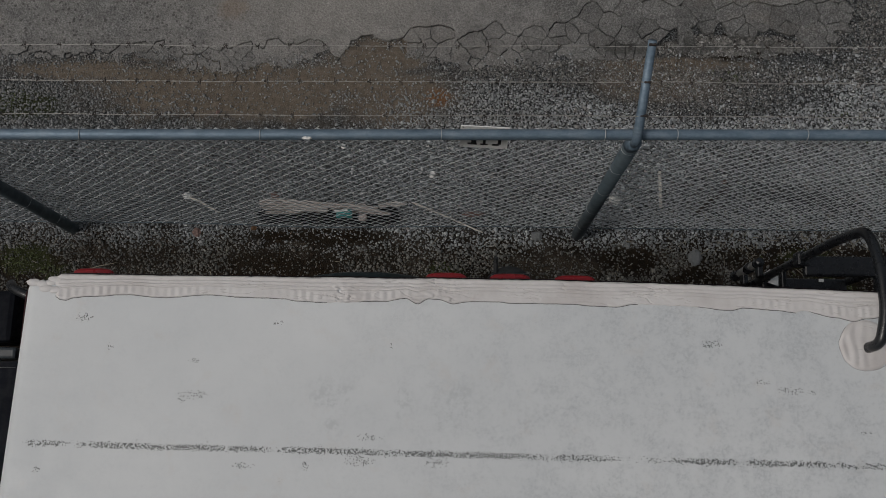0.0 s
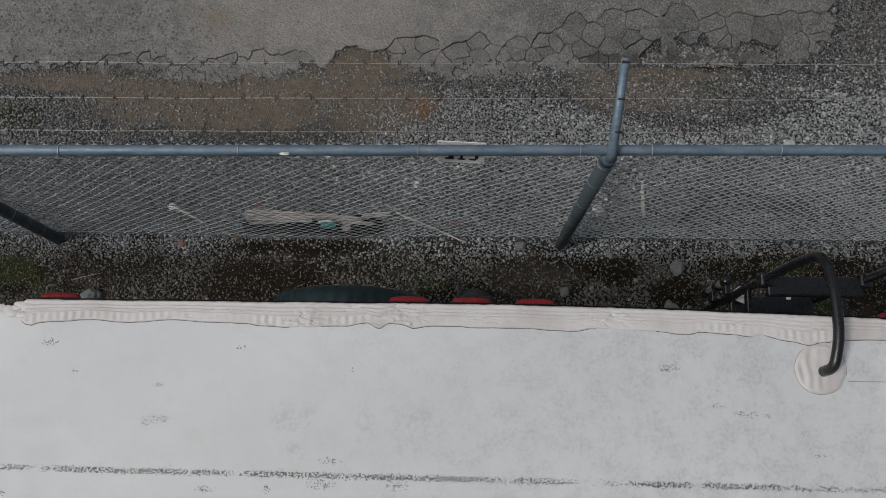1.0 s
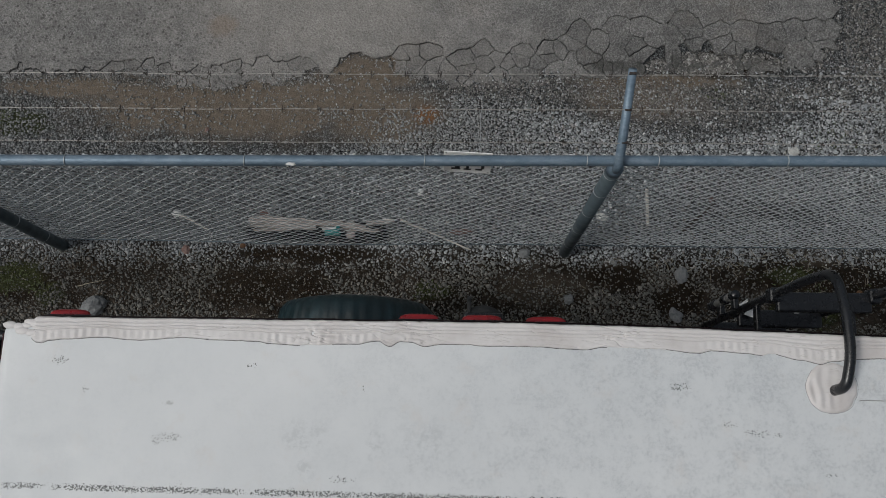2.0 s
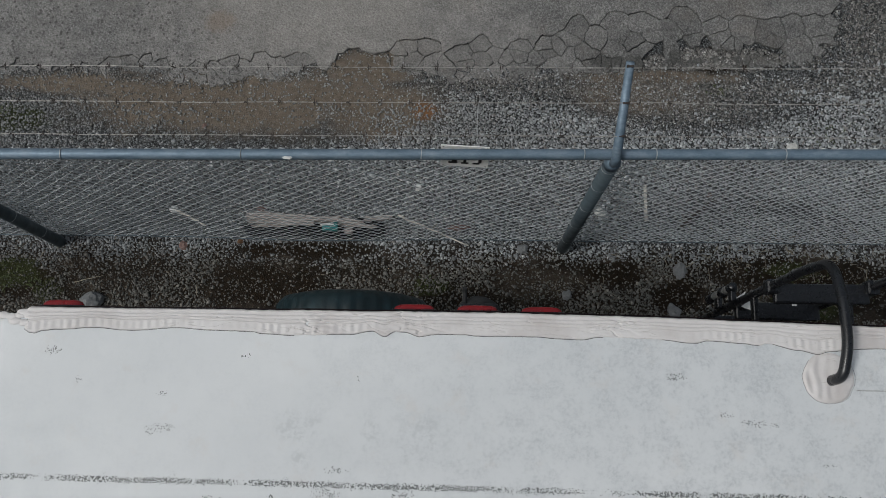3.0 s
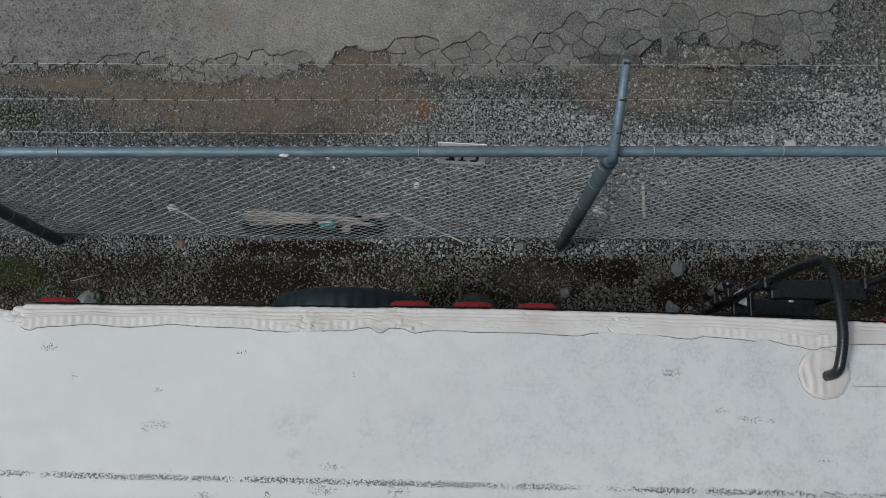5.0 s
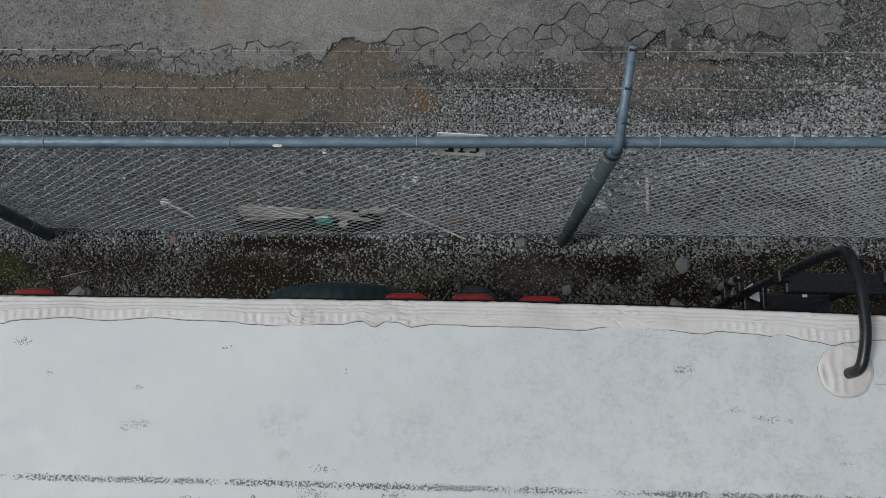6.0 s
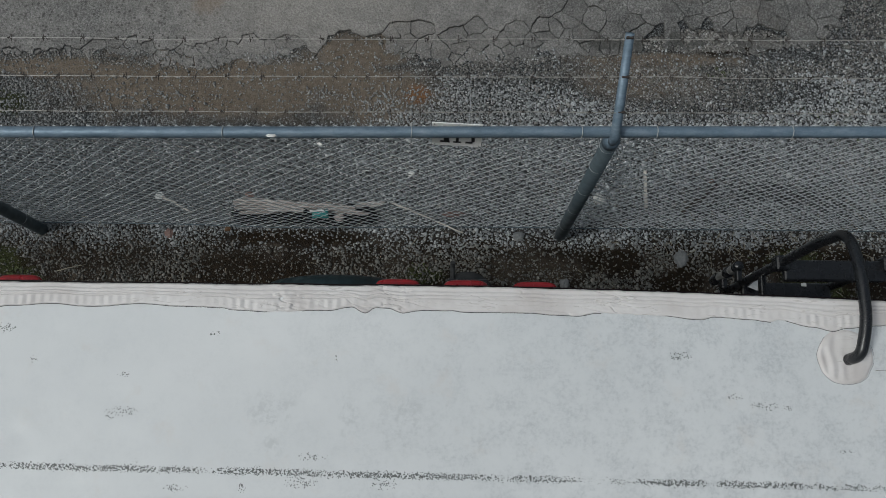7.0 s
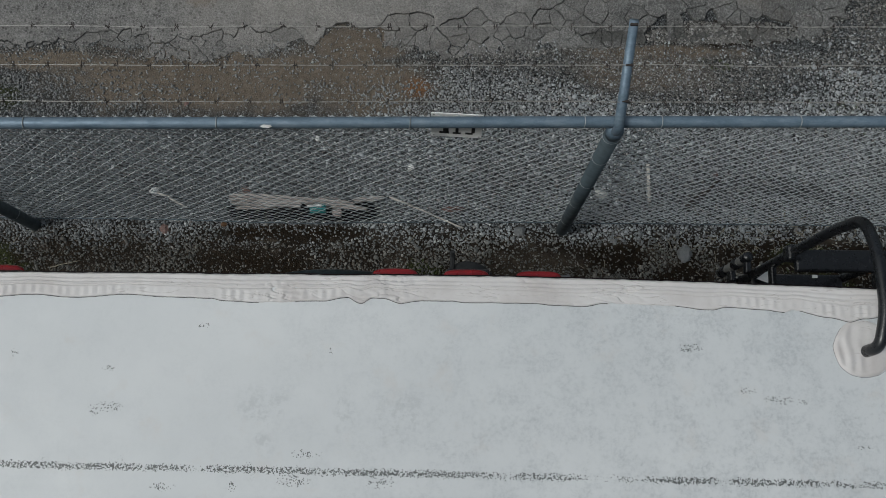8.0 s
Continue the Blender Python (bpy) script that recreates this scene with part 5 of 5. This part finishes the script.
def stone_shapes(rs):
    """Crushed stones: dented boxes with knocked-off corners, and lumps cut by planes."""
    shapes = []
    corner = np.array([(x, y, z) for z in (-1, 1) for y in (-1, 1) for x in (-1, 1)], float)
    quads = ((0, 2, 3, 1), (4, 5, 7, 6), (0, 1, 5, 4), (2, 6, 7, 3), (0, 4, 6, 2), (1, 3, 7, 5))
    box = np.array([t for a, b, c, d in quads for t in ((a, b, c), (a, c, d))])
    for _ in range(16):
        v = corner * 0.72 + rs.uniform(-0.38, 0.38, corner.shape)
        shapes.append((v * np.array([1.0, rs.uniform(0.6, 0.95), rs.uniform(0.45, 0.8)]), box))
    bm = bmesh.new()
    bmesh.ops.create_icosphere(bm, subdivisions=1, radius=1)
    tv = np.array([v.co[:] for v in bm.verts])
    tf = np.array([[v.index for v in f.verts] for f in bm.faces])
    bm.free()
    for _ in range(16):
        v = tv * rs.uniform(0.8, 1.2, (len(tv), 1))
        for _ in range(6):
            d = rs.normal(size=3)
            d /= np.linalg.norm(d)
            v = v - np.maximum(0, v @ d - rs.uniform(0.3, 0.6))[:, None] * d
        shapes.append((v * np.array([1.05, rs.uniform(0.65, 0.95), rs.uniform(0.5, 0.8)]), tf))
    return shapes


def scatter(name, place, rs, mat):
    """One mesh of many loose stones at (x, y, size)."""
    shapes = stone_shapes(rs)
    verts, faces, base = [], [], 0
    for x, y, s in place:
        a, b = rs.uniform(0, 6.283), rs.normal(0, 0.4)
        ca, sa, cb, sb = math.cos(a), math.sin(a), math.cos(b), math.sin(b)
        rot = np.array([[ca, -sa * cb, sa * sb], [sa, ca * cb, -ca * sb], [0, sb, cb]])
        v, f = shapes[rs.randint(16) + (16 if s > 0.0085 and rs.rand() < 0.6 else 0)]
        verts.append(v @ rot.T * s + (x, y, lump(x, y) + s * rs.uniform(0.0, 0.55)))
        faces.append(f + base)
        base += len(v)
    return new(name, fast_mesh(name, np.concatenate(verts), np.concatenate(faces), mat))


def make_gravel():
    rs = np.random.RandomState(3)
    place = []
    x0, x1, y0, y1 = -3.5, 3.3, 0.22, 2.1
    # three sizes, each on a loosely jittered grid, so that the stones lie side by side
    for step, lo, hi, share in ((0.031, 0.0115, 0.0175, 0.5), (0.0152, 0.0066, 0.0115, 0.95), (0.0118, 0.0036, 0.0066, 0.72)):
        for gy in np.arange(y0, y1, step):
            for gx in np.arange(x0, x1, step):
                x, y = gx + rs.uniform(-0.6, 0.6) * step, gy + rs.uniform(-0.6, 0.6) * step
                fade = min(1.0, (x - x0) / 0.5, (x1 - x) / 0.4, (y - y0) / 0.12)
                if rs.rand() > fade or (-1.27 < x < -0.54 and 0.895 < y < 1.0):
                    continue
                c = gravel_cover(x, y)
                if lo > 0.01:
                    c = max(0.035, (c - 0.25) * 1.3) * (0.45 if x < 0.6 and y > 1.4 else 1.4 if x > 0.3 and y > 0.9 else 0.8)
                elif lo < 0.004:
                    c = (0.06 if x > -0.35 and y > 1.7 else 0.4 if y < 0.9 else 0.22) + (0.58 if y < 0.9 else 0.72) * c
                if rs.rand() < c * share:
                    place.append((x, y, lo + (hi - lo) * rs.rand() ** 1.5))
    # a thin scatter far out to the sides
    for _ in range(30000):
        x, y = rs.normal(0, 3.4), rs.uniform(-2.2, 2.1)
        if (-3.3 < x < 3.1 and y > 0.3) or (-1.2 < x < 1.2 and y < 0.1) or abs(x) > 9 or (y > 1.9 and x < 2.3):
            continue
        if rs.rand() < (0.5 + 0.5 * noise.noise(Vector((x * 0.8, y * 0.8, 3)))) * math.exp(-(x / 5.5) ** 2):
            place.append((x, y, 0.007 + 0.011 * rs.rand() ** 1.7))
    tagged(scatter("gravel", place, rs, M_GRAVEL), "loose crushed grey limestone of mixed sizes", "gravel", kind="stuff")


make_gravel()


# ---- broken asphalt ----
def asphalt_edge(x):
    rows = ((-9.0, 1.95), (-2.98, 1.943), (-2.39, 1.968), (-2.15, 1.913), (-1.54, 1.882), (-1.26, 1.92), (-0.9, 1.95), (-0.82, 2.06), (-0.76, 2.127), (-0.51, 2.10), (-0.46, 2.0), (0.0, 1.905), (0.6, 1.955), (0.96, 1.98), (1.3, 2.04), (1.85, 2.01), (2.2, 2.06), (2.36, 2.27))
    for (xa, ya), (xb, yb) in zip(rows, rows[1:]):
        if xa <= x <= xb:
            return ya + (yb - ya) * (x - xa) / (xb - xa)
    return 1.95 if x < 0 else 9.0


def crack_top(x):
    """How far the cracking reaches into the asphalt."""
    if x < -2.3:
        return asphalt_edge(x) + 0.03
    if x < -0.9:
        return asphalt_edge(x) + 0.14
    if x < -0.45:
        return asphalt_edge(x)
    return 2.20 if x < 0.6 else 2.38


def clip(poly, p, q, tag):
    """The part of a polygon nearer to p than to q; every corner carries the tag of the edge after it."""
    mx, my, dx, dy = (p[0] + q[0]) / 2, (p[1] + q[1]) / 2, q[0] - p[0], q[1] - p[1]
    out = []
    for (a, ea), (b, _) in zip(poly, poly[1:] + poly[:1]):
        fa, fb = (a[0] - mx) * dx + (a[1] - my) * dy, (b[0] - mx) * dx + (b[1] - my) * dy
        if fa <= 0:
            out.append((a, ea))
        if (fa <= 0) != (fb <= 0):
            k = fa / (fa - fb)
            out.append(((a[0] + (b[0] - a[0]) * k, a[1] + (b[1] - a[1]) * k), tag if fa <= 0 else ea))
    return out


ROAD_TOP = 2.62


def shifted(x, y):
    """A fixed field that makes straight cell borders ragged."""
    fade = max(0.0, min(1.0, (ROAD_TOP - y) / 0.06)) * max(0.0, min(1.0, (x + 3.6) / 0.05))
    u, v = Vector((x * 8, y * 8, 0)), Vector((x * 38, y * 38, 3))
    return (x + fade * (0.026 * noise.noise(u) + 0.009 * noise.noise(v)), y + fade * (0.026 * noise.noise(u + Vector((9, 4, 2))) + 0.009 * noise.noise(v + Vector((5, 7, 1)))))


def rotten(x, y):
    """The hollow where the asphalt has fallen to pieces."""
    return ((x - 1.56) / 0.42) ** 2 + ((y - 2.085 - 0.06 * (x - 1.56)) / 0.075) ** 2 + 0.9 * noise.noise(Vector((x * 6, y * 6, 5))) < 1


def make_asphalt():
    road = empty("road", (0, 2.6, 0), "old grey asphalt with a crumbling, cracked edge", "road", kind="structure")
    rs = random.Random(12)
    # seeds of very uneven spacing: plates and crumbs near the edge, sound asphalt behind
    seeds = []
    for _ in range(11000):
        p = (rs.uniform(-3.6, 2.62), rs.uniform(1.74, ROAD_TOP))
        inner = max(0.0, p[1] - asphalt_edge(p[0]))
        gap = (0.055 if p[0] < -0.45 else 0.062) * (0.5 + 2.4 * abs(noise.noise(Vector((p[0] * 3.1, p[1] * 4.5, 2))))) + 0.22 * inner
        if p[0] < -2.3 or p[1] > crack_top(p[0]) + 0.05:
            gap = 0.06
        if rotten(*p):
            gap = 0.032
        if abs(p[1] - asphalt_edge(p[0])) < 0.045:
            gap = 0.03
        if all((p[0] - q[0]) ** 2 + ((p[1] - q[1]) * 1.3) ** 2 > gap * gap for q in seeds):
            seeds.append(p)
    kind = []
    for i, p in enumerate(seeds):
        x, y = p
        if y < asphalt_edge(x) or (rotten(x, y) and noise.noise(Vector((x * 9, y * 13, 6))) > 0.06):
            kind.append(-2)
        elif y > crack_top(x) + 0.06 * noise.noise(Vector((x * 4, y * 4, 0))):
            kind.append(-1)
        else:
            near = [(math.dist(p, seeds[j]), kind[j]) for j in range(i) if kind[j] >= 0 and math.dist(p, seeds[j]) < 0.11]
            kind.append(min(near)[1] if near and rs.random() < (0.85 if y < asphalt_edge(x) + 0.05 else 0.5 if x < -0.9 else 0.2) else i)
    widths = {}

    def width(a, b):
        key = (min(a, b), max(a, b))
        if key not in widths:
            widths[key] = rs.choice((0.0007, 0.0012, 0.0018, 0.0026, 0.0036))
        return widths[key]

    meshes, lean = {}, {}
    place = np.array(seeds)
    for i, p in enumerate(seeds):
        if kind[i] == -2:
            continue
        order = np.argsort(((place - p) ** 2).sum(1))[1:22]
        poly = [((-3.6, 1.6), None), ((2.7, 1.6), None), ((2.7, ROAD_TOP), None), ((-3.6, ROAD_TOP), None)]
        for j in order:
            poly = clip(poly, p, seeds[j], int(j))
        bm = meshes.setdefault(kind[i], bmesh.new())
        z0, tx, ty = lean.setdefault(kind[i], (0.012, 0, 0) if kind[i] == -1 else (0.009 - rs.uniform(0, 0.004), rs.uniform(-0.012, 0.012), rs.uniform(-0.012, 0.012)))
        pts, walls = [], []
        gaps = [0.0 if e is None or kind[e] in (kind[i], -2) else width(kind[e], kind[i]) for _, e in poly]
        free = [e is not None and kind[e] != kind[i] for _, e in poly]
        for n, ((a, _), (b, _)) in enumerate(zip(poly, poly[1:] + poly[:1])):
            steps = max(1, int(math.hypot(b[0] - a[0], b[1] - a[1]) / 0.009))
            for k in range(steps):
                x, y = a[0] + (b[0] - a[0]) * k / steps, a[1] + (b[1] - a[1]) * k / steps
                g = max(gaps[n], gaps[n - 1]) if k == 0 else gaps[n]
                d = math.hypot(p[0] - x, p[1] - y) or 1
                x, y = shifted(x, y)
                pts.append((x + (p[0] - x) / d * g, y + (p[1] - y) / d * g))
                walls.append(free[n])
        rim = max(0.0, 1 - (p[1] - asphalt_edge(p[0])) / 0.12) if kind[i] >= 0 else 0.0
        # worn rim along every free side
        count = len(pts)
        bare = [walls[k] or walls[k - 1] for k in range(count)]
        height = [z0 + tx * (x - p[0]) + ty * (y - p[1]) - 0.004 * rim for x, y in pts]
        up, top = [], []
        for (x, y), z, worn in zip(pts, height, bare):
            low = bm.verts.new((x, y - 2.6, z - (0.0022 + 0.0015 * noise.noise(Vector((x * 60, y * 60, 4))) if worn else 0.0)))
            up.append(low)
            if worn:
                d = math.hypot(p[0] - x, p[1] - y) or 1
                g = min(0.35, (0.0035 + 0.002 * noise.noise(Vector((x * 45, y * 45, 9)))) / d)
                top.append(bm.verts.new((x + (p[0] - x) * g, y + (p[1] - y) * g - 2.6, z)))
            else:
                top.append(low)
        bm.faces.new(top)
        for k in range(count):
            m = (k + 1) % count
            ring = [up[k], up[m]] + ([top[m]] if bare[m] else []) + ([top[k]] if bare[k] else [])
            if len(ring) > 2:
                bm.faces.new(ring)
            if walls[k]:
                u, v = up[k], up[m]
                bm.faces.new((bm.verts.new(u.co - Vector((0, 0, 0.045))), bm.verts.new(v.co - Vector((0, 0, 0.045))), v, u))
    whole = meshes.pop(-1)
    for x0, y0, x1, y1 in ((-3.6, ROAD_TOP, 2.35, 9.0), (-40.0, 1.95, -3.6, 9.0)):
        whole.faces.new([whole.verts.new((x, y - 2.6, 0.012)) for x, y in ((x0, y0), (x1, y0), (x1, y1), (x0, y1))])
    part("asphalt_surface", whole, M_ASPHALT, road, "worn pale asphalt")
    for bm in meshes.values():
        part("asphalt_piece", bm, M_ASPHALT, road)


make_asphalt()


def make_crumbs():
    """Crumbled asphalt along the broken edge and in the rotten, mossy hollow."""
    rs = np.random.RandomState(5)
    place = []
    for _ in range(3000):
        x = rs.uniform(-3.3, 2.35)
        y = asphalt_edge(x) + rs.normal(-0.004, 0.016)
        if noise.noise(Vector((x * 3.3, 2, 7))) > -0.25:
            place.append((x, y, 0.003 + 0.006 * rs.rand() ** 2.5))
    for _ in range(6500):
        x, y = rs.normal(1.56, 0.24), rs.normal(2.07, 0.05)
        if rotten(x, y):
            place.append((x, y, 0.0035 + 0.009 * rs.rand() ** 2.5))
    # dark grit past the end of the asphalt
    for _ in range(15000):
        x, y = rs.uniform(2.2, 3.4), rs.uniform(1.75, 3.0)
        if rs.rand() < min(1.0, (x - 2.2) / 0.25) * min(1.0, (3.4 - x) / 0.3) * min(1.0, (y - 1.75) / 0.25):
            place.append((x, y, 0.0032 + 0.0055 * rs.rand() ** 2.2))
    # fine brown-grey grit between the gravel and the asphalt
    for _ in range(11000):
        x, y = (rs.uniform(-0.3, 2.4), rs.normal(1.88, 0.05)) if rs.rand() < 0.5 else (rs.normal(1.28, 0.35), rs.normal(1.77, 0.09))
        if y < asphalt_edge(x) + 0.02:
            place.append((x, y, 0.0025 + 0.0045 * rs.rand() ** 2.2))
    tagged(scatter("asphalt_crumbs", place, rs, M_CRUMB), "dark crumbs of broken asphalt and grit along the road edge", "rubble", kind="stuff")


make_crumbs()
